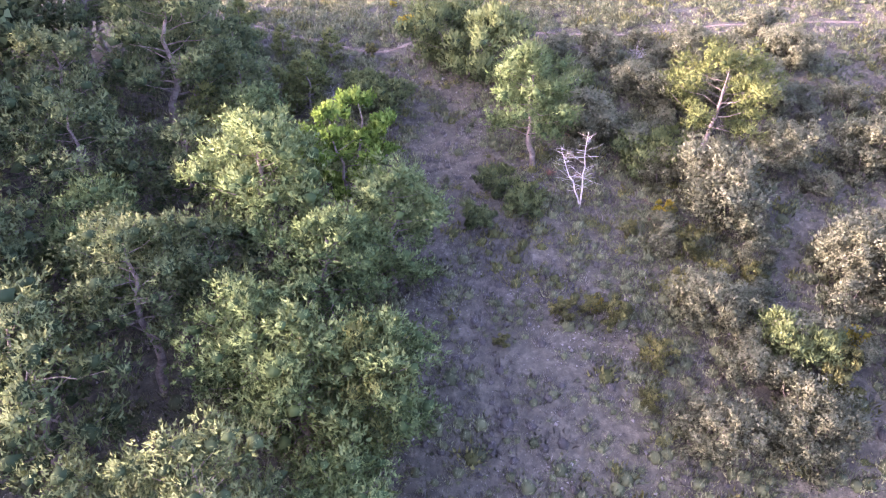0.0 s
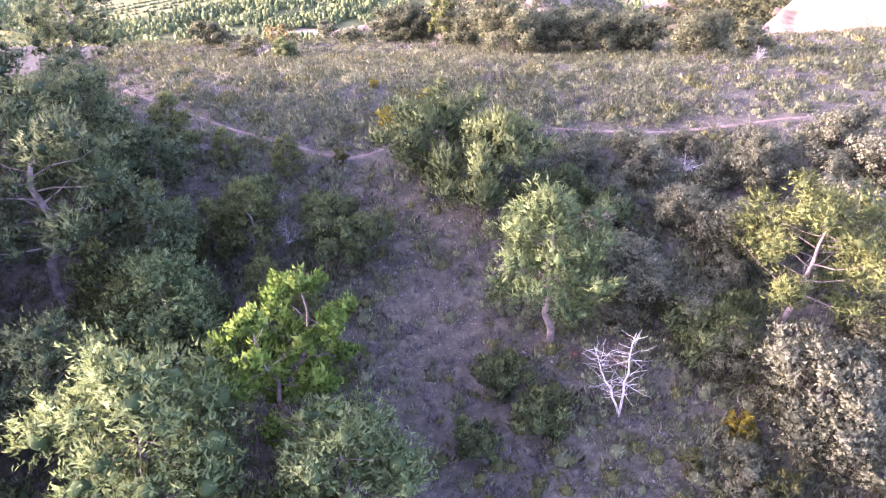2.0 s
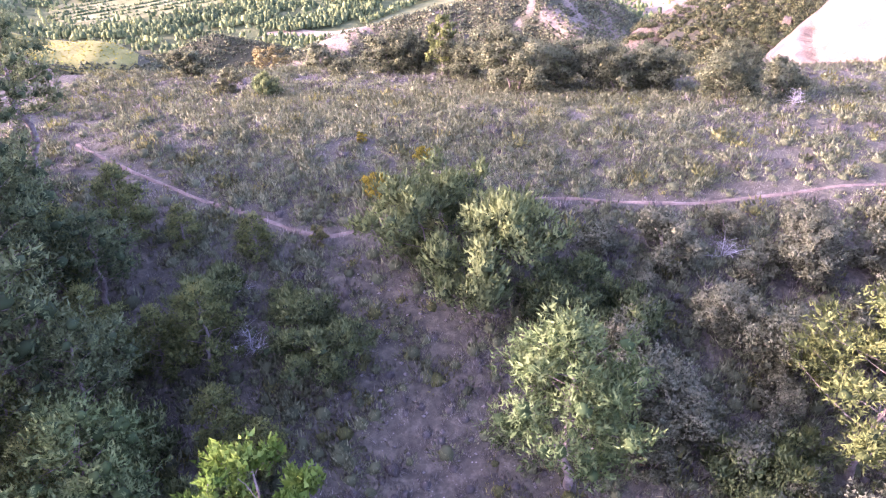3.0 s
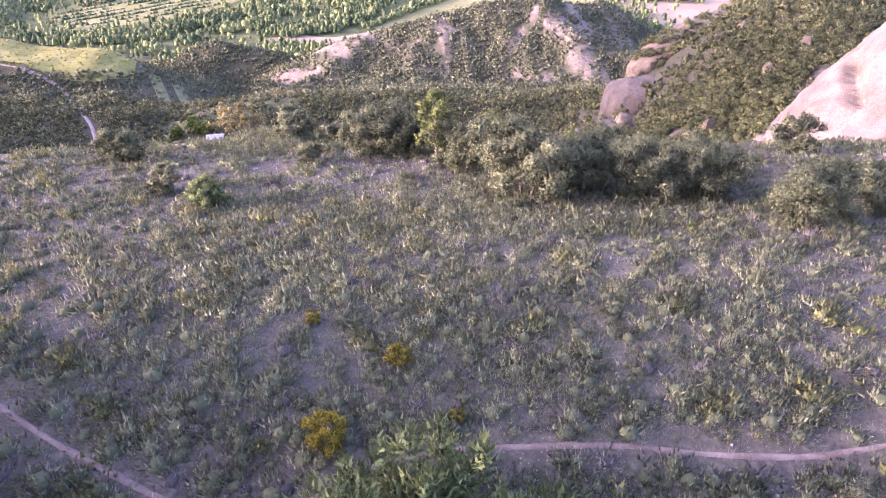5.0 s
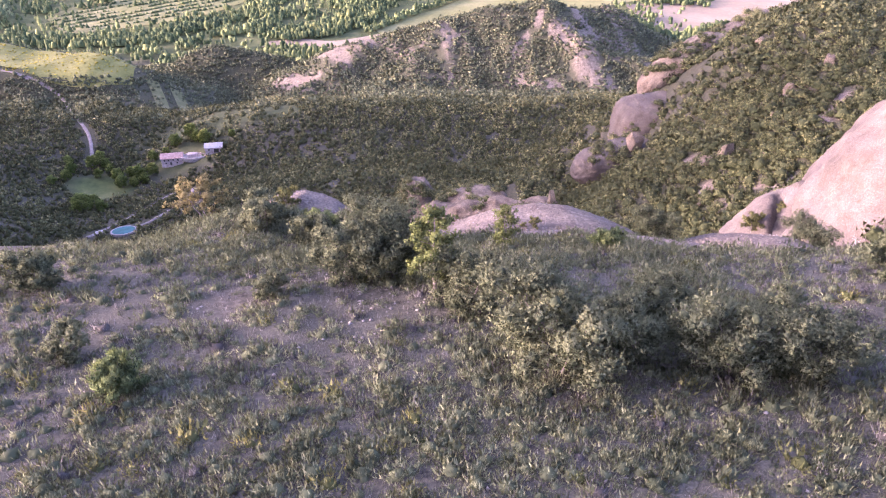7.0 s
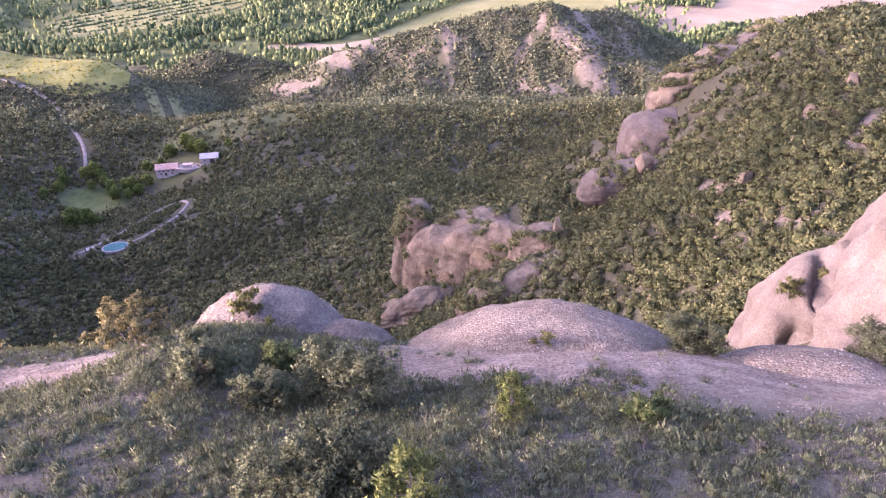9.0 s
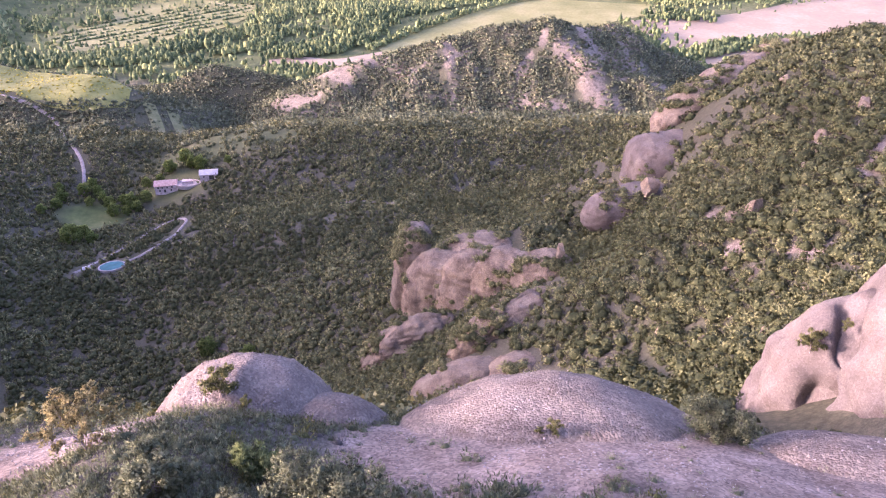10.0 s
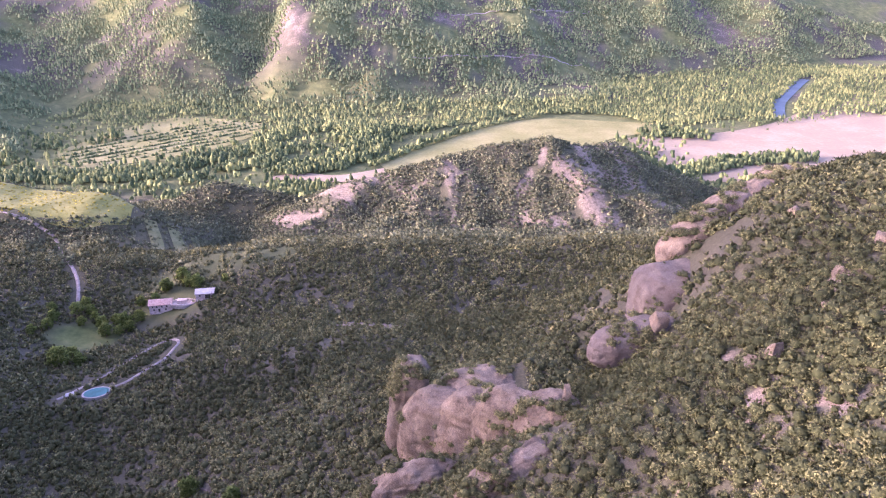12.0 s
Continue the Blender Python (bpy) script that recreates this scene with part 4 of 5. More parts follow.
bushes("crop_rows", x, y, 1.1, YELLOW, RNG, "rows of low yellow-green crop plants", "crop", 0, 0.7, 0.25, RNG.uniform(0, 0.7, len(x)), 0.6)


def ledge_bushes():
    """Bushes that grow on the ledges and shoulders of the crags."""
    rng = np.random.default_rng(141)
    spots = []
    for category, q, n in CRESTS:
        if category == "crag":
            k = (n[:, 2] > 0.12) & (n[:, 2] < 0.97) & (fbm(q[:, 0] / 7, q[:, 1] / 7 + q[:, 2] / 5, 143) > 0.03) & (rng.uniform(0, 1, len(q)) < 0.20 * min(1, 2600 / len(q)))
            spots.append(q[k])
    p = np.concatenate(spots)
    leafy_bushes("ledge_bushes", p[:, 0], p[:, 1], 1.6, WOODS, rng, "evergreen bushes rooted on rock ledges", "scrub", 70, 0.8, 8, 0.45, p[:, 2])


ledge_bushes()


def dome_stones():
    """Cobbles weathered out of the domes."""
    rng = np.random.default_rng(161)
    q = np.concatenate([q[(n[:, 2] > 0.45) & (rng.uniform(0, 1, len(q)) < 0.22)] for category, q, n in CRESTS if category == "rock" and len(q) > 2000])
    q = q + rng.normal(0, 0.12, q.shape) * np.array([1, 1, 0])
    v, f = ICO[0]
    s = 0.075 * rng.uniform(0.4, 1.0, len(q)) ** 2 * 1.7
    p = v[None] * (1 + rng.normal(0, 0.25, (len(q), len(v))))[..., None] * s[:, None, None] + q[:, None]
    me = make_mesh("dome_cobbles", p.reshape(-1, 3), (f[None] + (np.arange(len(q)) * len(v))[:, None, None]).reshape(-1, 3), STONE)
    put("dome_cobbles", me, label="pale cobbles lying on the rock domes", category="stones", kind="stuff")


dome_stones()


# ---- near trees ----
def limb(start, end, sag, r0, r1, n=6, rng=None):
    t = np.linspace(0, 1, n)[:, None]
    p = np.asarray(start) * (1 - t) + np.asarray(end) * t
    p[:, 2] += sag * np.sin(np.pi * t[:, 0])
    if rng is not None:
        p[1:-1] += rng.normal(0, 0.03, (n - 2, 3)) * np.linalg.norm(np.asarray(end) - np.asarray(start))
    return tube(p, np.linspace(r0, r1, n), 3)


def crown(ends, tall, wide, top, lean, lobe, tufts, count, blade, width, rng, rise):
    """Lobes of foliage along the outer half of each limb: a heart tinted dark for the shade within, and a coat of leaf
    tufts tinted lighter on top, as top light.
    """
    c, r = [], []
    for q, e, reach in ends:
        m = 1 + int(round(2.6 * reach / (0.5 * wide)))
        for k in range(m):
            at = 1.0 - 0.55 * k / m
            c.append(q + (e - q) * at + rng.normal(0, 0.30 * lobe, 3))
            r.append(lobe * rng.uniform(0.7, 1.25) * (0.75 + 0.35 * at))
    c, r = np.array(c), np.array(r)
    n = len(c)
    d = rng.normal(size=(n, tufts, 3))
    d[..., 2] = d[..., 2] * 0.9 + 0.30
    d /= np.linalg.norm(d, axis=2)[..., None]
    centre = np.array([lean[0] * tall * top, lean[1] * tall * top, tall * top * 0.85])
    out = (c - centre) / np.array([0.5 * wide, 0.5 * wide, 0.5 * tall])
    out /= np.linalg.norm(out, axis=1)[:, None] + 0.2
    at = c[:, None] + d * (r[:, None] * rng.uniform(0.30, 1.12, (n, tufts)) ** 0.8 * (1 + 0.25 * np.sin(5 * d[..., 0] + 7 * c[:, None, 0]) * np.cos(5 * d[..., 1] + 7 * c[:, None, 1])))[..., None] * np.array([1, 1, 0.8])
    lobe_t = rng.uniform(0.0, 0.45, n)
    # upward and higher tufts get a lighter tint: top light put into the colour
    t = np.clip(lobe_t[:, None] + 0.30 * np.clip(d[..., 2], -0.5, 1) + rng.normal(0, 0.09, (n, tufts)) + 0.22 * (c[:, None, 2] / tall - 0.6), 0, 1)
    at, d2, t = (np.repeat(q.reshape(-1, *q.shape[2:]), count, axis=0) for q in (at, d, t))
    k = len(at)
    grow = d2 * 0.75 + rng.normal(0, 0.42, (k, 3)) + np.array([0, 0, rise])
    grow /= np.linalg.norm(grow, axis=1)[:, None]
    side = np.cross(grow, rng.normal(size=(k, 3)))
    side /= np.linalg.norm(side, axis=1)[:, None] + 1e-9
    long = blade * rng.uniform(0.6, 1.3, (k, 1))
    at = at + rng.normal(0, 0.35 * blade, (k, 3)) - grow * long * 0.4
    v = np.stack([at - side * long * width, at + side * long * width, at + grow * long], 1).reshape(-1, 3)
    nl = d2 + 0.5 * np.repeat(out, tufts * count, axis=0) + rng.normal(0, 0.22, (k, 3)) + np.array([0, 0, 0.12])
    nl = np.repeat(nl / np.linalg.norm(nl, axis=1)[:, None], 3, axis=0)
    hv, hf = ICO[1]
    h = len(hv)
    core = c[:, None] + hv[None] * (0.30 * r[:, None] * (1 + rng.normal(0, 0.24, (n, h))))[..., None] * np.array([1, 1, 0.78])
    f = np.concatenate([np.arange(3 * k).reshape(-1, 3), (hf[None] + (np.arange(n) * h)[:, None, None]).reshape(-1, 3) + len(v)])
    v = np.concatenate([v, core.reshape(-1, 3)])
    # hearts tinted dark, as painted shade behind the leaves
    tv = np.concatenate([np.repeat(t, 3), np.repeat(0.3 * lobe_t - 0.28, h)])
    nv = np.concatenate([nl, np.broadcast_to(hv[None], core.shape).reshape(-1, 3)])
    return v, facing(v, f, nv), tv, nv


def tree(name, label, category, tall, wide, seed, leaf, bark=BARK, limbs=26, tufts=22, count=7, blade=0.2, width=0.13, lobe=0.6, rise=0.35,
         bare=0.35, top=0.55, lean=(0, 0), group="", roundness=0.6, stems=1):
    """A tree at the origin: tapered trunk, spreading limbs, and tufts of leaves at the limbs' ends."""
    rng = np.random.default_rng(seed)
    base = tagged(new(name), label, category, group)
    pieces, ends = [], []
    for s in range(stems):
        a0 = rng.uniform(0, 6.28)
        off = np.array([math.cos(a0), math.sin(a0), 0]) * (0.16 * wide if stems > 1 else 0)
        topp = np.array([lean[0] * tall, lean[1] * tall, tall * 0.92]) + off * 2.2
        t = np.linspace(0, 1, 9)[:, None]
        axis = off * 0.3 * (1 - t) + topp * t
        axis[1:-1, :2] += rng.normal(0, 0.02 * tall, (7, 2))
        axis[0, 2] = -0.4
        r0 = 0.022 * tall / stems**0.5
        pieces.append(tube(axis, np.linspace(r0 * 1.25, r0 * 0.2, 9), 8))
        per = limbs // stems
        for i in range(per):
            h = bare + (1 - bare) * (i + rng.uniform(0, 1)) / per
            q = np.array([np.interp(h, t[:, 0], axis[:, c]) for c in range(3)])
            prof = max(0.12, 1 - abs((h - top) / (1 - top if h > top else top)) ** 1.8 * roundness - (h > 0.93) * 0.2)
            ang = i * 2.4 + rng.uniform(-0.5, 0.5)
            reach = 0.5 * wide * prof * rng.uniform(0.72, 1.1)
            e = q + np.array([math.cos(ang) * reach, math.sin(ang) * reach, reach * rng.uniform(0.05, 0.5) + 0.05 * tall * h])
            pieces.append(limb(q, e, -0.05 * reach, r0 * 0.42 * (1.2 - h), 0.012, 4, rng))
            ends.append((q, e, reach))
        ends.append((topp, topp + np.array([0, 0, 0.06 * tall]), 0.25 * wide))
    v, f = join(pieces)
    put("trunk", make_mesh("trunk", v, f, bark, None, True), base)
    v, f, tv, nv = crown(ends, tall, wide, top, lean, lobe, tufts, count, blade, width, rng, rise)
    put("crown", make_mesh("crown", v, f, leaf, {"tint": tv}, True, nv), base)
    return base


def stand(proto, spots, group=""):
    """Sets a tree, then its copies, on the ground: x, y, size, turn."""
    for k, (px, py, s, turn) in enumerate(spots):
        m = pose(px, py, float(ground_z(px, py)) - 0.05, 0, 0, turn)
        if k == 0:
            proto.matrix_basis = m
            proto.scale = (s, s, s)
        else:
            ob = copy_thing(proto, m)
            ob.scale = (s, s, s)
    if group:
        tagged(proto, group=group)


PINES = "pines of the wooded slope"
stand(tree("pine_tree", "tall pine with a rounded puffy light green crown", "pine tree", 9.2, 6.2, 11, PINE, group=PINES, limbs=30, lobe=0.95, tufts=40, count=5, blade=0.22, width=0.19),
      [(-7.9, 30.2, 1.0, 0), (-4.6, 26.4, 0.80, 70), (-7.4, 22.4, 0.8, 160)])
stand(tree("pine_tree", "tall pine with an open shade-darkened green crown and bare grey trunk", "pine tree", 11.0, 6.6, 23, PINE_SHADED, group=PINES, limbs=26, lobe=0.9, tufts=34, count=5, blade=0.23, width=0.19, bare=0.42),
      [(-14.6, 40.0, 1.0, 0), (-19.6, 37.4, 0.85, 90), (-15.2, 45.2, 0.80, 180), (-20.0, 57.2, 0.75, 220), (-21.8, 47.0, 0.95, 30), (-23, 33, 1.0, 130), (-26, 42, 1.05, 300), (-29, 52, 0.9, 10), (-12.2, 24.5, 0.8, 160), (-7.6, 15.6, 0.86, 310)])
stand(tree("pine_tree", "bushy pine with dense light green needles to the ground", "pine tree", 7.0, 5.6, 37, PINE, group=PINES, limbs=32, lobe=0.85, tufts=36, count=5, blade=0.21, width=0.19, bare=0.15, top=0.4),
      [(-2.0, 30.6, 0.92, 0), (-2.2, 22.0, 0.9, 45), (-5.4, 21.5, 1.0, 120), (-15.4, 29.0, 0.95, 200), (-9.6, 37.6, 0.82, 260), (-3.4, 17.2, 0.85, 75)])
stand(tree("pine_tree", "young pine with yellow-green needle tips", "pine tree", 5.6, 3.6, 41, PINE_Y, group=PINES, limbs=26, lobe=0.55, tufts=30, count=5, blade=0.17, width=0.18, bare=0.12, top=0.35, rise=0.6),
      [(-2.9, 21.6, 1.15, 0), (-13.3, 51.4, 0.72, 50), (-10.5, 51.0, 0.42, 100), (-7.8, 44.4, 0.72, 150), (-11.4, 37.8, 0.8, 200), (0.2, 16.8, 0.75, 20), (-9.5, 44.2, 0.6, 280), (-6.6, 41.0, 0.55, 20), (-12.2, 44.4, 0.75, 70), (-7.0, 50.2, 0.45, 130), (-12.8, 39.4, 0.9, 190), (-4.8, 40.2, 0.45, 250), (-15.2, 48.4, 0.85, 310)])
stand(tree("broadleaf_tree", "fresh bright green broad-leaved young tree", "tree", 7.4, 4.0, 43, BRIGHT, limbs=26, lobe=0.42, tufts=18, count=6, blade=0.22, width=0.3, bare=0.3, top=0.6, roundness=0.5, stems=2, rise=0.6),
      [(-4.2, 34.6, 1.0, 0)])
stand(tree("pine_tree", "pale grey-green pine leaning over the clearing", "pine tree", 7.0, 4.6, 47, PINE, limbs=28, lobe=0.7, tufts=38, count=5, blade=0.22, width=0.15, bare=0.25, top=0.5, lean=(-0.06, 0)), [(6.0, 39.8, 1.0, 0)])
stand(tree("pine_tree", "wind-bent pine with layered yellow-green boughs", "pine tree", 6.6, 6.6, 53, PINE_Y, limbs=24, lobe=0.66, tufts=38, count=5, blade=0.22, width=0.15, bare=0.3, top=0.6, lean=(0.12, 0.05)),
      [(16.3, 40.0, 1.0, 0)])

stand(tree("pine_tree", "shade-darkened green pine of the dense wood and its unseen added part", "pine tree", 9.5, 6.4, 57, PINE_SHADED, group=PINES, limbs=24, lobe=1.0, tufts=32, count=5, blade=0.24, width=0.19, bare=0.3),
      [(-17.5, 33.2, 0.9, 310), (-12.5, 33.8, 0.72, 100), (-17.6, 49.2, 0.75, 140), (-23.5, 52.5, 0.8, 180), (-9.8, 26.8, 0.75, 10), (-18.5, 24.0, 0.95, 220), (-13.0, 47.6, 0.5, 70), (-11.2, 41.2, 0.62, 130), (-14.8, 20.0, 1.0, 250), (-20.5, 27, 0.95, 40), (-11.4, 16.0, 0.8, 330), (-10, 9, 1.0, 260), (-17, 11, 1.0, 200), (-22, 19, 0.95, 60)])
# pines added up the slope, out of sight, to shade the wood and ridge
wood = random.Random(5)
stand(tree("pine_tree", "shade-darkened green pine of the dense wood and its unseen added part", "pine tree", 10.0, 7.5, 59, PINE_SHADED, group=PINES, limbs=16, lobe=1.1, tufts=10, count=4, blade=0.55, width=0.25, bare=0.25),
      [(-27 - 5.2 * i + wood.uniform(-1.6, 1.6), 10 + 6.0 * j + wood.uniform(-1.8, 1.8) + 0.5 * i, (1.3 if j < 1 else 1.0 if j < 4 else 1.25) * wood.uniform(0.9, 1.15), wood.uniform(0, 360)) for i in range(6) for j in range(7)])

OAKS = "holm oaks"
stand(tree("holm_oak", "grey-green rounded holm oak bush on the slope", "oak", 3.2, 4.2, 61, GREYOAK, group=OAKS, limbs=36, lobe=0.54, tufts=50, count=5, blade=0.10, width=0.36, bare=0.08, top=0.45, stems=3),
      [(16.6, 34, 1.25, 0), (13.6, 28, 0.82, 80), (20.6, 31, 0.94, 160), (11.2, 21.2, 0.74, 220), (15.8, 20.6, 0.86, 300), (10.4, 42, 0.9, 40), (15.6, 44.8, 0.86, 100), (19.6, 38.8, 0.9, 190),
       (21.8, 44.4, 0.98, 20), (13, 46.6, 0.66, 140), (25.2, 38, 1.01, 250), (18.2, 48.8, 0.78, 330), (25, 49, 0.86, 60), (13.2, 37.6, 0.62, 280), (23.5, 27.5, 0.94, 110)])
thicket = random.Random(29)
taken = [(15.8, 33), (13.6, 28), (20.6, 31), (15.8, 20.6), (10.4, 42), (15.6, 44.8), (19.6, 38.8), (16.3, 40.0), (16.6, 34), (8.3, 35.9), (6.0, 39.8), (6.8, 47.0)]
more = []
for _ in range(900):
    px, py = thicket.uniform(8, 34), thicket.uniform(17, 53)
    if len(more) < 46 and px > (13.5 if py < 30 else 11.5 if py < 39 else 8.5) and px < 16 + 0.42 * py and all((px - a) ** 2 + (py - b) ** 2 > 2.1**2 for a, b in taken):
        taken.append((px, py))
        more.append((px, py, thicket.uniform(0.45, 0.85), thicket.uniform(0, 360)))
stand(tree("holm_oak", "low grey-green holm oak bush in the thicket", "oak", 2.9, 3.4, 63, GREYOAK, group=OAKS, limbs=26, lobe=0.46, tufts=36, count=5, blade=0.12, width=0.36, bare=0.05, top=0.4, stems=3), more)
stand(tree("holm_oak", "dark rounded holm oak on the ridge", "oak", 3.8, 4.6, 67, OAK, group=OAKS, limbs=36, lobe=0.68, tufts=64, count=5, blade=0.105, width=0.36, bare=0.14, top=0.5, stems=3),
      [(7.4, 77.8, 1.08, 0), (11.6, 79.8, 0.9, 100), (15.6, 77.6, 0.9, 40), (18.6, 78.2, 0.82, 170), (3.4, 84.4, 0.78, 200), (-2.7, 88.7, 0.9, 260), (-0.6, 88.6, 0.8, 75), (37.4, 113, 0.9, 150), (23, 113.8, 0.75, 20), (22, 72, 0.85, 90), (-3, 100.5, 0.95, 210)])
stand(tree("holm_oak", "low round holm oak bush in the scrub", "oak", 2.3, 2.8, 68, OAK, group=OAKS, limbs=26, lobe=0.42, tufts=34, count=5, blade=0.12, width=0.36, bare=0.08, top=0.45, stems=3),
      [(-21.5, 87, 1, 15), (-7.6, 85.4, 0.58, 85), (-15.6, 79, 0.67, 155), (29, 88, 1, 215), (27.5, 75, 1, 275), (-11.6, 102, 1.17, 300), (-7.6, 99.3, 1, 30)])
stand(tree("small_tree", "fresh green young tree among the oaks", "tree", 4.8, 2.4, 71, PINE_Y, limbs=22, lobe=0.34, tufts=20, count=5, blade=0.14, width=0.3, bare=0.15, rise=0.6),
      [(1.7, 86.2, 1.1, 0), (6.5, 96.5, 0.72, 120)])
stand(tree("autumn_tree", "small spreading tree with golden brown leaves", "tree", 3.2, 4.2, 73, GOLD, limbs=24, lobe=0.32, tufts=20, count=5, blade=0.13, width=0.34, bare=0.3, stems=2, roundness=0.4),
      [(-18.4, 107.2, 1.0, 0)])
JUN = "junipers"
stand(tree("juniper", "dense dark green cone-shaped juniper bush", "juniper", 3.4, 5.2, 79, JUNIPER, group=JUN, limbs=44, lobe=0.52, tufts=34, count=6, blade=0.2, width=0.18, bare=0.03, top=0.2, stems=4, roundness=0.85, rise=0.9),
      [(2.2, 49.0, 1.35, 0), (6.8, 47.0, 0.7, 80), (-3.4, 44.8, 0.72, 160)])
stand(tree("juniper", "small dense dark green juniper shrub", "juniper", 1.9, 2.4, 81, JUNIPER, group=JUN, limbs=24, lobe=0.34, tufts=26, count=5, blade=0.17, width=0.2, bare=0.03, top=0.25, stems=3, roundness=0.85, rise=0.9),
      [(12.2, 38.8, 1.2, 240), (13.6, 39.4, 1.1, 300), (-9.4, 40.6, 1.2, 35), (-6.2, 38.6, 1.0, 95), (-8.6, 47.6, 1.0, 145), (-5.2, 47.0, 0.7, 205), (3.6, 37.0, 0.8, 265), (5.2, 35.2, 0.84, 315), (2.6, 34.4, 0.7, 45), (9.0, 46.0, 1.1, 175), (-11.6, 76.0, 0.84, 20), (16.8, 25.6, 1.24, 50), (14.0, 97.2, 0.84, 110), (-7.6, 105.4, 1.0, 70)])
BROOM = "yellow broom bushes"
stand(tree("broom_bush", "bright yellow flowering broom bush in the scrub", "bush", 1.3, 1.4, 83, YELLOW, group=BROOM, limbs=18, lobe=0.17, tufts=16, count=4, blade=0.12, width=0.24, bare=0.05, top=0.5, stems=3, rise=0.8),
      [(-1.8, 54.6, 0.95, 0), (0.5, 58.6, 0.62, 60), (2.7, 55.8, 0.36, 120), (-3.1, 61.2, 0.42, 200), (12.9, 35.2, 0.7, 240), (8.0, 28.6, 0.5, 80), (19.6, 26.0, 0.9, 30)])
OLIVE = foliage("olive_sprays", (0.06, 0.067, 0.024), (0.14, 0.145, 0.05), (0.245, 0.235, 0.08))
olive = tree("olive_shrub", "upright olive-green shrub in the clearing", "bush", 1.5, 1.3, 89, OLIVE, group="olive shrubs", limbs=18, lobe=0.17, tufts=16, count=4, blade=0.13, width=0.22, bare=0.04, top=0.4, stems=3, rise=0.9)
stand(olive,
      [(6.3, 28.0, 0.8, 0), (7.7, 28.3, 0.75, 40), (8.8, 27.7, 1.0, 90), (10.2, 25.4, 1.0, 140), (13.2, 32.0, 1.1, 200), (13.0, 34.4, 0.7, 250), (-4.3, 51.4, 0.6, 300), (17.6, 23.4, 1.3, 30), (18.6, 24.8, 1.1, 80),
       (11.8, 49.4, 0.6, 120), (9.4, 23.2, 0.7, 170), (10.6, 33.6, 0.6, 220), (12.2, 29.4, 0.9, 260), (14.6, 30.2, 0.8, 310), (3.2, 26.4, 0.5, 10), (16.0, 29.8, 0.9, 60)])


def perch(proto, spots):
    """Copies of a plant on rock, where the ground sheet lies deeper: x, y, z, size, turn."""
    for px, py, pz, s, turn in spots:
        ob = copy_thing(proto, pose(px, py, pz, 0, 0, turn))
        ob.scale = (s, s, s)


def dead_tree(name, label, tall, seed, spread=0.35, limbs=12, lean=(0.0, 0.0), stems=2, thick=0.02, fork=0.0):
    rng = np.random.default_rng(seed)
    base = tagged(new(name), label, "dead tree")
    pieces = []
    for s in range(stems):
        tip = np.array([lean[0] * tall - fork * s * tall + rng.normal(0, spread * 0.35) * tall * (s > 0), lean[1] * tall + rng.normal(0, spread * 0.3) * tall, tall * (1 - 0.2 * s)])
        t = np.linspace(0, 1, 8)[:, None]
        ax = tip * t + rng.normal(0, 0.012 * tall, (8, 3)) * (t > 0) * (t < 1)
        ax[0] = (0.08 * s, 0, -0.2)
        pieces.append(tube(ax, np.linspace(thick * tall, 0.2 * thick * tall, 8), 6))
        for i in range(limbs):
            h = rng.uniform(0.25, 0.98)
            q = tip * h
            a = rng.uniform(0, 6.28)
            ln = spread * tall * rng.uniform(0.3, 1) * (1.1 - 0.6 * h)
            pieces.append(limb(q, q + np.array([math.cos(a), math.sin(a), rng.uniform(-0.1, 0.7)]) * ln, 0.0, 0.2 * thick * tall, 0.003, 5, rng))
    v, f = join(pieces)
    put("bare_trunk", make_mesh("bare_trunk", v, f, DEADWOOD, None, True), base)
    return base


stand(dead_tree("dead_tree", "bleached bare dead pine with broken branches", 3.4, 5, 0.30, 40, (-0.03, -0.05), 2, 0.012, 0.30), [(8.3, 35.9, 1.45, 0)])
stand(dead_tree("dead_bush", "bleached dead bush of bare grey twigs", 1.3, 9, 0.8, 26, stems=5), [(-6.4, 45.4, 1.0, 0), (25.6, 69.4, 1.0, 90), (39.5, 108.5, 1.1, 45), (14.5, 50.5, 0.9, 20), (-7.6, 48.5, 0.8, 200)])


perch(olive, [(-13.4, 116.6, -31.6, 1.6, 40), (-11.6, 115.8, -32.0, 0.6, 90), (-18.0, 114.6, -34.0, 1.4, 10), (-16.8, 113.4, -33.2, 1.0, 200), (7.9, 110.0, -31.1, 0.5, 60), (10.8, 112.2, -30.8, 0.7, 150), (9.8, 112.0, -30.8, 0.4, 20), (48.4, 146.3, -51.2, 1.9, 0), (51.6, 146.0, -47.6, 0.9, 80)])


# ---- scrub of the ridge ----
PATHLINE = spline([(-34, 68), (-22, 62.9), (-18.2, 59.8), (-14.2, 56.9), (-10.2, 54.6), (-6.8, 52.9), (-4.2, 52.0), (-2.4, 52.5), (-0.9, 53.5),
                   (0.9, 54.3), (4, 54.8), (7.6, 54.9), (13.2, 54.4), (18.6, 55.1), (24, 55.9), (34, 56.5)], 160)


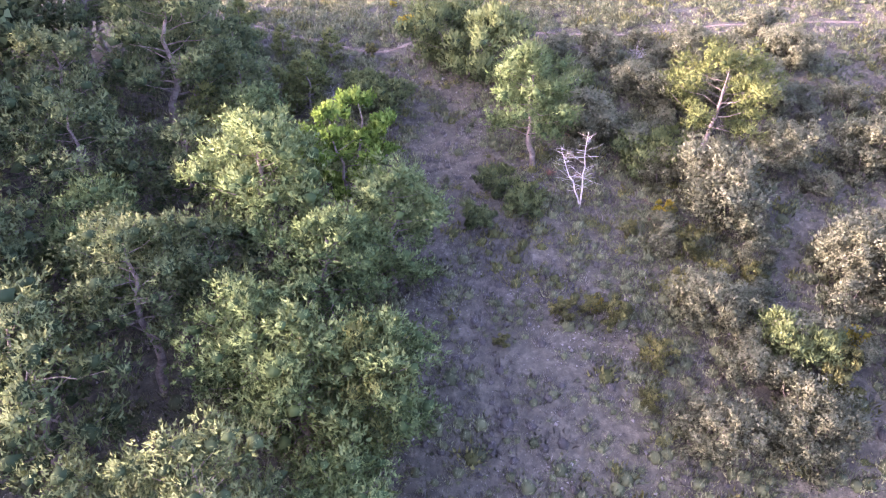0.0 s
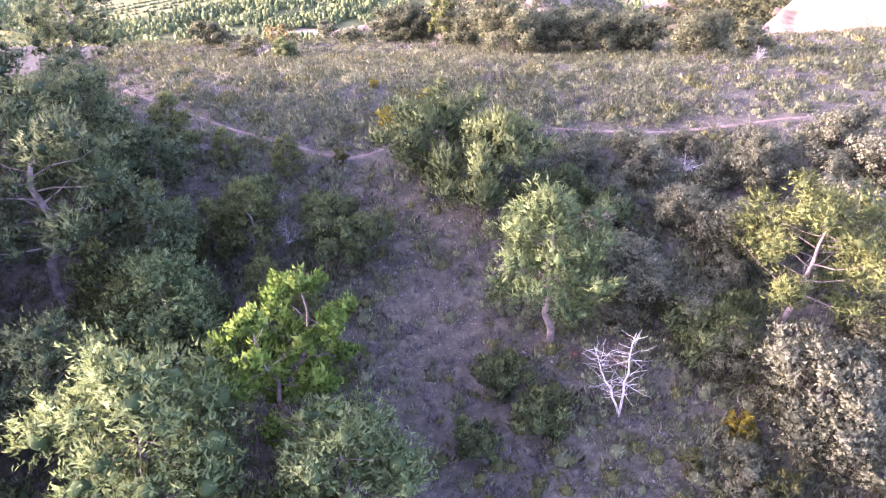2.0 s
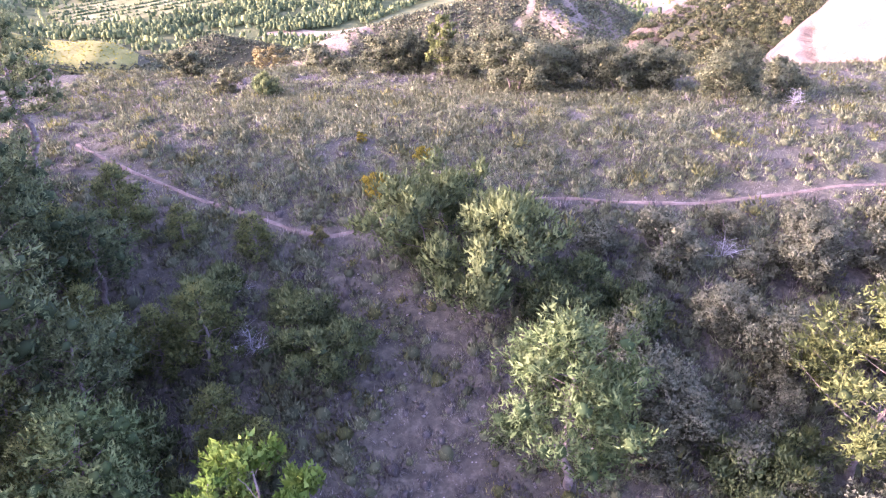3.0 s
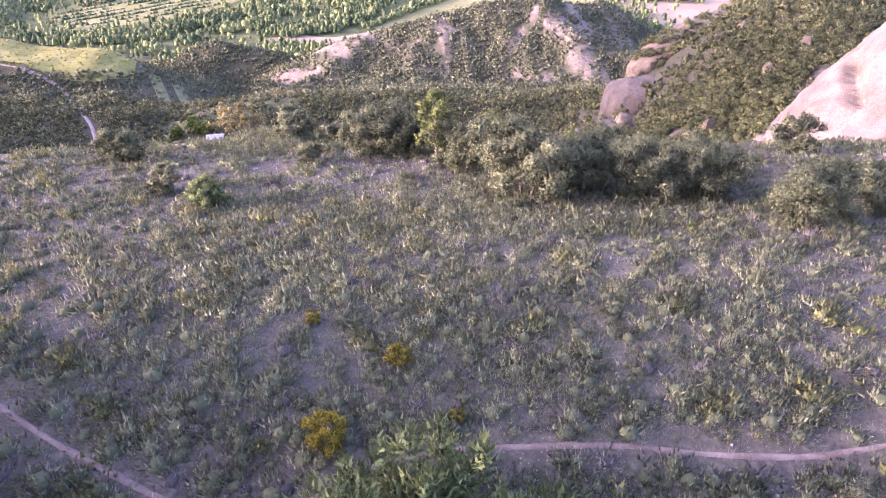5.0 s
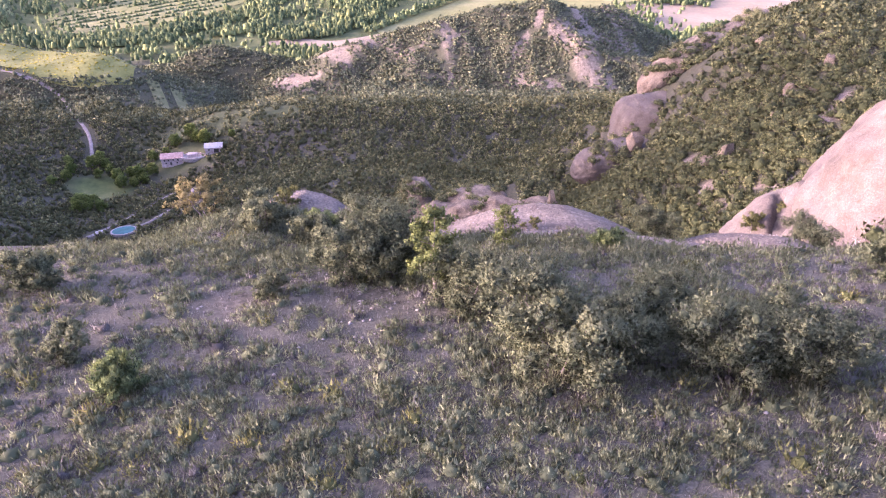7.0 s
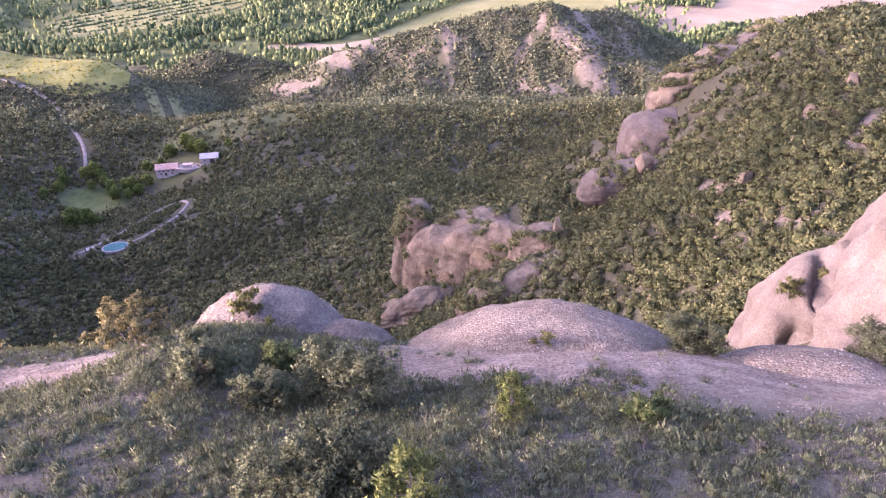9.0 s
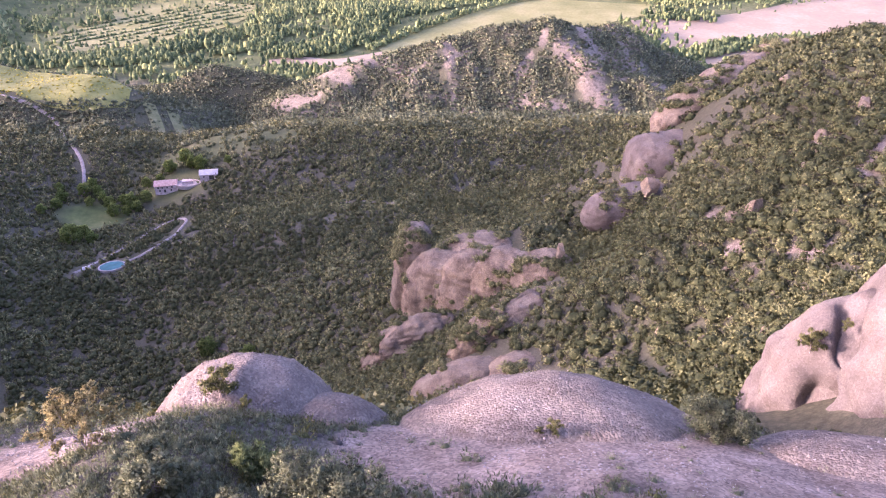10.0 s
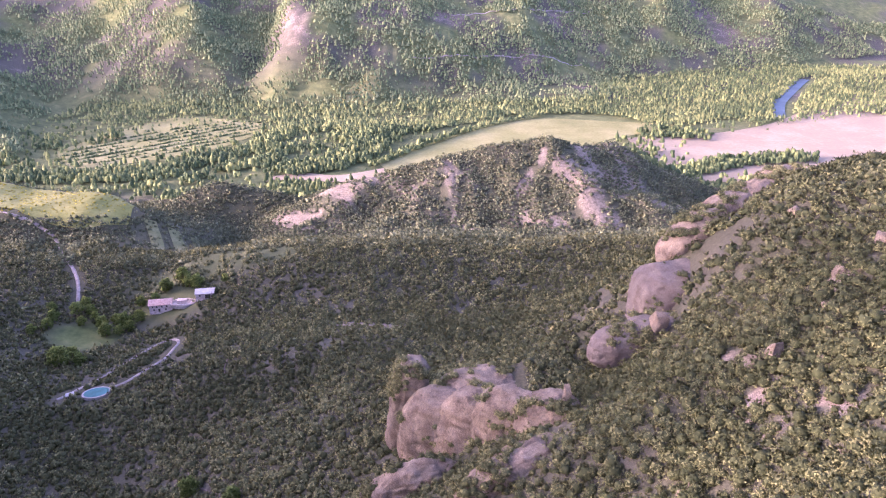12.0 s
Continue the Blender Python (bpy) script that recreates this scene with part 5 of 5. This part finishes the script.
def ridge_keep(x, y):
    near = np.ones(len(x), bool)
    for a in PATHLINE:
        near &= (x - a[0]) ** 2 + (y - a[1]) ** 2 > 0.5**2
    open_ground = inside(x, y, 3.5, 30, 5, 14, 8, 0.5) * 0.7 + inside(x, y, -6, 83, 7, 7, 0, 0.5) * 0.55 + inside(x, y, -1.5, 49.5, 2.5, 3, 0, 0.5) * 0.6
    g = 1 - 1.15 * rockiness(x, y) - open_ground
    return near * np.clip(g, 0, 1) * np.clip(1.0 + 0.9 * fbm(x / 6, y / 6, 101), 0, 1) * (np.abs(x - 3) < 21 + 0.40 * np.maximum(y - 20, 0)) * (x > -16 - 0.22 * np.maximum(y - 20, 0))


def shrubs(name, step, size, material, label, seed, count=40, keep=ridge_keep, region=(-46, 46, 12, 121), width=0.125, fine=0.26, heart=0.42, upright=0.75):
    """Low domed shrubs: a close heart, its tint darkened as inner shade, under a coat of short sprigs lighter on top,
    all in one mesh.
    """
    rng = np.random.default_rng(seed)
    x, y = scatter(*region, step, keep, rng)
    n = len(x)
    s = size * (0.40 + 1.1 * rng.uniform(0, 1, n) ** 1.6)
    t = np.clip(rng.uniform(0.05, 0.6, n) + 0.40 * fbm(x / 7, y / 7, seed), 0, 0.8)
    c = np.stack([x, y, ground_z(x, y) - 0.06], 1)
    ss = s[:, None, None]
    d = rng.normal(size=(n, count, 3))
    d[..., 2] = np.abs(d[..., 2])
    d /= np.linalg.norm(d, axis=2)[..., None]
    lumps = 1 + 0.22 * np.sin(d[..., :1] * 5 + x[:, None, None] * 9) * np.cos(d[..., 1:2] * 5 + y[:, None, None] * 7)
    long = ss * fine * rng.uniform(0.6, 1.4, (n, count, 1))
    grow = d * 0.6 + np.array([0, 0, upright]) + rng.normal(0, 0.30, d.shape)
    grow /= np.linalg.norm(grow, axis=2)[..., None]
    base = c[:, None] + d * ss * rng.uniform(0.25, 0.95, (n, count, 1)) ** 0.7 * np.array([1, 1, 0.72]) * lumps - grow * long * 0.3
    side = np.cross(grow, rng.normal(size=d.shape))
    side /= np.linalg.norm(side, axis=2)[..., None] + 1e-9
    v = np.stack([base - side * long * width, base + side * long * width, base + grow * long], 2).reshape(-1, 3)
    # sprig tint grows lighter towards the top of each dome
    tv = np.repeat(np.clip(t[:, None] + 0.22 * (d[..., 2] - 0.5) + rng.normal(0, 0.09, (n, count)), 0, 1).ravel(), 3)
    nd = d + rng.normal(0, 0.22, d.shape) + np.array([0, 0, 0.25])
    nn = np.repeat((nd / np.linalg.norm(nd, axis=2)[..., None]).reshape(-1, 3), 3, axis=0)
    f = np.arange(len(v)).reshape(-1, 3)
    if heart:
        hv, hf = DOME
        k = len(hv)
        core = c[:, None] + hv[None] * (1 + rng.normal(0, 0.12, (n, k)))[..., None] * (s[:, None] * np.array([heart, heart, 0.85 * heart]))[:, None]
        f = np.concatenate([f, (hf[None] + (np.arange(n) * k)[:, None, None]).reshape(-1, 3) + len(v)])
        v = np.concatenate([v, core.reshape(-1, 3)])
        # darker heart tint in place of the shade between sprigs
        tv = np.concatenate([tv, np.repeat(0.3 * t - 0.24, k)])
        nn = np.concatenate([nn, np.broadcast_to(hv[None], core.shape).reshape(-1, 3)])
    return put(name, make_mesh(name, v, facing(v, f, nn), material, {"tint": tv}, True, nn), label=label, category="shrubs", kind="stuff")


def near_axis(x, y):
    return np.abs(x - 3) < 13 + 0.05 * np.maximum(y - 20, 0)


DRY = foliage("dry_thyme", (0.075, 0.068, 0.058), (0.15, 0.136, 0.115), (0.25, 0.228, 0.19), 0.2)
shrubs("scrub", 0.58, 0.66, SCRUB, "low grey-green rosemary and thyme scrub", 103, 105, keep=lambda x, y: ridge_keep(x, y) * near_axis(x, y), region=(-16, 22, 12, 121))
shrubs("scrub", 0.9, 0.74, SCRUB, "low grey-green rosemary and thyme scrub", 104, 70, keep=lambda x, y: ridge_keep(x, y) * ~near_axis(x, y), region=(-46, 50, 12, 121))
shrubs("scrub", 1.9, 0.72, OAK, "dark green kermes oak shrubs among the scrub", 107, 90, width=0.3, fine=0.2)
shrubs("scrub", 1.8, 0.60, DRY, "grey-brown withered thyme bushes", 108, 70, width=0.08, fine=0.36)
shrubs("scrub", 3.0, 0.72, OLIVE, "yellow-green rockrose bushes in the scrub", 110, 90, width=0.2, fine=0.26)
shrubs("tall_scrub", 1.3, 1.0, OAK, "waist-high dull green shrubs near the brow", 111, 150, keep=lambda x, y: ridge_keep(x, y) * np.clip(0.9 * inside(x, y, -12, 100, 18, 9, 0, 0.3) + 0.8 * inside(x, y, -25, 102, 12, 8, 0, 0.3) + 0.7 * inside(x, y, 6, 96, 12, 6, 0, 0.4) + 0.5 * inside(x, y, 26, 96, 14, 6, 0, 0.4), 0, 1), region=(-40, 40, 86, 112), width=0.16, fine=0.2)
STRAW = foliage("dry_straw", (0.11, 0.10, 0.082), (0.215, 0.196, 0.16), (0.33, 0.305, 0.25), 0.2)
shrubs("dry_grass", 0.38, 0.28, STRAW, "short dry grass tufts on stony ground", 109, 12,
       keep=lambda x, y: np.clip(1 - rockiness(x, y), 0, 1) * np.clip(0.75 + fbm(x / 5, y / 5, 115), 0, 1) * (np.abs(x) < 14 + 0.2 * np.maximum(y - 20, 0)), width=0.05, fine=0.7, heart=0, upright=1.0)
shrubs("low_bushes", 0.85, 0.62, OLIVE, "low dull olive bushes below the dead tree", 113, 80, keep=lambda x, y: 0.85 * inside(x, y, 5.2, 34.5, 3.0, 5.5, 10, 0.5) + 0.6 * inside(x, y, 13.5, 33, 3, 5, 0, 0.5) + 0.5 * inside(x, y, -1.5, 45, 4, 3, 0, 0.5), region=(-8, 20, 24, 50))
shrubs("dry_plants", 0.6, 0.42, DRY, "withered grey-brown plants in the clearing", 119, 60, keep=lambda x, y: np.clip(1.0 * inside(x, y, 4.0, 29, 8, 17, 8, 0.5), 0, 1) * (fbm(x / 3, y / 3, 121) > -0.22), region=(-6, 18, 8, 48), width=0.08, fine=0.36)
shrubs("rusty_plants", 0.6, 0.42, RUST, "low rust-brown dried plants on the slope", 117, 60, keep=lambda x, y: 0.9 * inside(x, y, 12.6, 35.0, 1.6, 1.4, 0, 0.4) + 0.25 * inside(x, y, 7, 40, 3, 3, 0, 0.5), region=(2, 20, 30, 46))


def wide_keep(x, y):
    inner = (np.abs(x - 3) < 17 + 0.65 * np.maximum(y - 20, 0)) & (y > 10)
    return ~inner * np.clip(0.75 + 1.2 * fbm(x / 14, y / 14, 171), 0, 1) * (1 - rockiness(x, y))


rng_wide = np.random.default_rng(173)
x, y = scatter(-150, 150, -110, 122, 2.6, wide_keep, rng_wide)
leafy_bushes("wild_scrub", x, y, 1.25, SCRUB, rng_wide, "grey-green scrub over the flanks of the ridge", "scrub", 9, 0.7)


# ---- loose stones ----
def stones(name, step, size, keep, label, seed, region):
    rng = np.random.default_rng(seed)
    x, y = scatter(*region, step, keep, rng)
    v, f = OCTA
    n, k = len(x), len(v)
    s = size * rng.uniform(0.4, 1.0, n) ** 2 * 1.6
    p = v[None] * (1 + rng.normal(0, 0.22, (n, k)))[..., None] * (s[:, None] * rng.uniform(0.6, 1.2, (n, 3)))[:, None]
    p = p + np.stack([x, y, ground_z(x, y) + 0.2 * s], 1)[:, None]
    me = make_mesh(name, p.reshape(-1, 3), (f[None] + (np.arange(n) * k)[:, None, None]).reshape(-1, 3), STONE)
    return put(name, me, label=label, category="stones", kind="stuff")


stones("loose_stones", 0.42, 0.075, lambda x, y: np.clip(0.10 + 0.5 * inside(x, y, 5, 33, 8, 14, 10, 0.5) + 0.8 * inside(x, y, -1, 48.5, 2.0, 4.5, 10, 0.5) + 0.6 * inside(x, y, 9.5, 31, 3, 6, 0, 0.4)
       + 0.5 * inside(x, y, -6, 83, 7, 7, 0, 0.5) + 0.8 * rockiness(x, y) * (y > 96), 0, 1) * smooth(-0.1, 0.2, fbm(x / 3, y / 3, 151)), "pale stones strewn over bare ground", 153, (-34, 46, 16, 118))


# ---- farm in the valley ----
PLASTER = surface("old_rendered_wall", [(0.3, (0.36, 0.27, 0.23)), (0.5, (0.50, 0.40, 0.35)), (0.7, (0.62, 0.52, 0.46))], 0.5)
TILES = surface("clay_roof_tiles", [(0.3, (0.30, 0.17, 0.13)), (0.5, (0.44, 0.28, 0.22)), (0.7, (0.55, 0.38, 0.31))], 0.8)
PALEROOF = surface("pale_sheet_roof", [(0.3, (0.36, 0.32, 0.29)), (0.5, (0.45, 0.40, 0.36)), (0.7, (0.53, 0.48, 0.44))], 0.4)
DARKHOLE = surface("dark_timber", [(0.3, (0.03, 0.025, 0.02)), (0.5, (0.06, 0.05, 0.04)), (0.7, (0.10, 0.085, 0.07))], 1.5)
PAVING = surface("pale_paving", [(0.3, (0.22, 0.19, 0.165)), (0.5, (0.30, 0.265, 0.235)), (0.7, (0.40, 0.355, 0.32))], 0.6)
POOLWATER = surface("green_pool_water", [(0.3, (0.012, 0.075, 0.072)), (0.5, (0.018, 0.11, 0.10)), (0.7, (0.03, 0.15, 0.14))], 0.3, rough=0.45)


def box(bm, x0, x1, y0, y1, z0, z1):
    m = Matrix.Translation(((x0 + x1) / 2, (y0 + y1) / 2, (z0 + z1) / 2)) @ Matrix.Diagonal((x1 - x0, y1 - y0, z1 - z0, 1))
    return bmesh.ops.create_cube(bm, size=1, matrix=m)["verts"]


def gable_roof(bm, x0, x1, y0, y1, z, rise, eave=0.5, thick=0.25):
    """Two sloping slabs that meet at a ridge along x."""
    ym = (y0 + y1) / 2
    for ya, sgn in ((y0 - eave, -1), (y1 + eave, 1)):
        pts = [(x0 - eave, ya, z - 0.15), (x1 + eave, ya, z - 0.15), (x1 + eave, ym, z + rise), (x0 - eave, ym, z + rise)]
        lo = [bm.verts.new(p) for p in pts]
        hi = [bm.verts.new((p[0], p[1], p[2] + thick)) for p in pts]
        bm.faces.new(lo if sgn > 0 else lo[::-1])
        bm.faces.new(hi[::-1] if sgn > 0 else hi)
        for k in range(4):
            a, b = k, (k + 1) % 4
            bm.faces.new([lo[a], lo[b], hi[b], hi[a]])
    bmesh.ops.recalc_face_normals(bm, faces=bm.faces)


def building(name, label, x0, x1, y0, y1, tall, rise, walls, roofing, openings):
    base = tagged(new(name), label, "house")
    bm = bmesh.new()
    box(bm, x0, x1, y0, y1, -2, tall)
    for xe in (x0 + 0.01, x1 - 0.01):
        a, b, c = bm.verts.new((xe, y0, tall)), bm.verts.new((xe, y1, tall)), bm.verts.new((xe, (y0 + y1) / 2, tall + rise))
        bm.faces.new([a, b, c])
    part("wall", bm, walls, base)
    bm = bmesh.new()
    gable_roof(bm, x0, x1, y0, y1, tall, rise)
    part("roof", bm, roofing, base)
    for what, cx, w, z0, z1 in openings:
        bm = bmesh.new()
        box(bm, cx - w / 2, cx + w / 2, y0 - 0.06, y0 + 0.15, z0, z1)
        ob = part(what, bm, DARKHOLE, base)
        bm = bmesh.new()
        box(bm, cx - w / 2 - 0.15, cx + w / 2 + 0.15, y0 - 0.12, y0, z0 - 0.18, z0)
        part("sill", bm, PAVING, ob)
    return base


def set_down(ob, px, py, turn, lift=0.0):
    ob.matrix_basis = pose(px, py, float(ground_z(px, py)) + lift, 0, 0, turn)


house = building("farmhouse", "stone farmhouse with a worn clay tile roof", -8, 8, -5, 5, 5.2, 2.4, PLASTER, TILES,
                 [("window", -5.5, 1.1, 3.2, 4.5), ("window", -2.5, 1.1, 3.2, 4.5), ("window", 1.0, 1.1, 3.2, 4.5), ("window", 4.5, 1.1, 3.2, 4.5),
                  ("door", -1.0, 1.3, 0.0, 2.2), ("window", -4.6, 1.1, 0.9, 2.1), ("window", 3.6, 1.1, 0.9, 2.1)])
set_down(house, -209, 568, 12, 0.8)
terrace = tagged(new("terrace"), "walled pale terrace beside the farmhouse", "terrace")
bm = bmesh.new()
bmesh.ops.create_cone(bm, cap_ends=True, segments=24, radius1=8, radius2=8, depth=2.4, matrix=Matrix.Translation((0, 0, -0.6)) @ Matrix.Diagonal((1.15, 0.7, 1, 1)))
part("floor_slab", bm, PAVING, terrace)
bm = bmesh.new()
for k in range(24):
    a = k * math.tau / 24
    m = Matrix.Translation((9.1 * math.cos(a), 5.5 * math.sin(a), 1.0)) @ Matrix.Rotation(a, 4, "Z") @ Matrix.Diagonal((0.5, 2.4, 1.0, 1))
    bmesh.ops.create_cube(bm, size=1, matrix=m)
part("parapet", bm, PLASTER, terrace)
bm = bmesh.new()
box(bm, -4, 3, -1.5, 2.5, 0.6, 3.2)
part("annex", bm, PLASTER, terrace, "low pale flat-roofed annex")
set_down(terrace, -192.5, 567.5, 8, 1.4)
barn = building("barn", "barn with a pale sheet roof", -6.5, 6.5, -4.5, 4.5, 4.0, 2.2, PLASTER, PALEROOF, [("door", 2.0, 3.6, 0.0, 3.2), ("window", -3.5, 1.2, 2.0, 3.0)])
set_down(barn, -177, 573, 10, 0.8)
pool = tagged(new("swimming_pool"), "oval green-blue swimming pool with a pale surround", "pool")
bm = bmesh.new()
bmesh.ops.create_cone(bm, cap_ends=True, segments=32, radius1=7.4, radius2=7.4, depth=1.6, matrix=Matrix.Diagonal((1.0, 0.72, 1, 1)))
part("surround", bm, PAVING, pool)
bm = bmesh.new()
bmesh.ops.create_cone(bm, cap_ends=True, segments=32, radius1=6.4, radius2=6.4, depth=1.7, matrix=Matrix.Diagonal((1.0, 0.70, 1, 1)))
part("water_surface", bm, POOLWATER, pool, "still green-blue water")
set_down(pool, -186, 419.5, 20, 1.2)
shed = building("shed", "small white pool shed", -1.6, 1.6, -1.2, 1.2, 2.2, 0.5, PAVING, PALEROOF, [("door", 0.0, 0.9, 0.0, 2.0)])
set_down(shed, -201, 420, 30, 0.3)
FARMTREE = foliage("garden_tree_leaves", (0.06, 0.09, 0.02), (0.14, 0.19, 0.045), (0.26, 0.31, 0.08))
stand(tree("garden_tree", "leafy green garden tree near the farm", "tree", 9.0, 8.0, 131, FARMTREE, group="garden trees", limbs=26, lobe=1.3, tufts=22, count=4, blade=0.5, width=0.3, bare=0.12, top=0.45),
      [(-243, 484, 1.5, 0), (-250, 492, 1.0, 40), (-281, 551, 1.0, 80), (-270, 577, 1.0, 120), (-262, 568, 0.9, 160), (-238, 556, 0.9, 200), (-225, 547, 0.9, 240), (-232, 543, 0.8, 280),
       (-228, 577, 0.9, 320), (-219, 582, 0.7, 20), (-188, 588, 1.2, 60), (-196, 592, 1.0, 100), (-166, 588, 0.7, 140), (-272, 566, 1.1, 33), (-262, 552, 0.8, 71), (-247, 551, 1.0, 12), (-240, 541, 1.1, 100), (-231, 552, 1.2, 64), (-222, 558, 1.0, 190), (-213, 590, 1.1, 40), (-203, 600, 1.2, 10), (-280, 540, 0.9, 5), (-286, 530, 0.8, 70), (-243, 500, 1.0, 15), (-232, 488, 0.9, 60), (-98, 316, 0.9, 180), (-76, 302, 0.7, 220), (-256, 560, 0.8, 260), (-290, 566, 0.8, 300)])
post = tagged(new("stone_post"), "slim pale stone post on the brow above the gully", "post")
bm = bmesh.new()
bmesh.ops.create_cone(bm, cap_ends=True, segments=8, radius1=0.7, radius2=0.4, depth=7, matrix=Matrix.Translation((0, 0, 3.2)))
part("shaft", bm, PAVING, post)
bm = bmesh.new()
bmesh.ops.create_cone(bm, cap_ends=True, segments=8, radius1=0.65, radius2=0.2, depth=0.9, matrix=Matrix.Translation((0, 0, 7.1)))
part("cap", bm, PAVING, post)
set_down(post, -298, 778, 0)
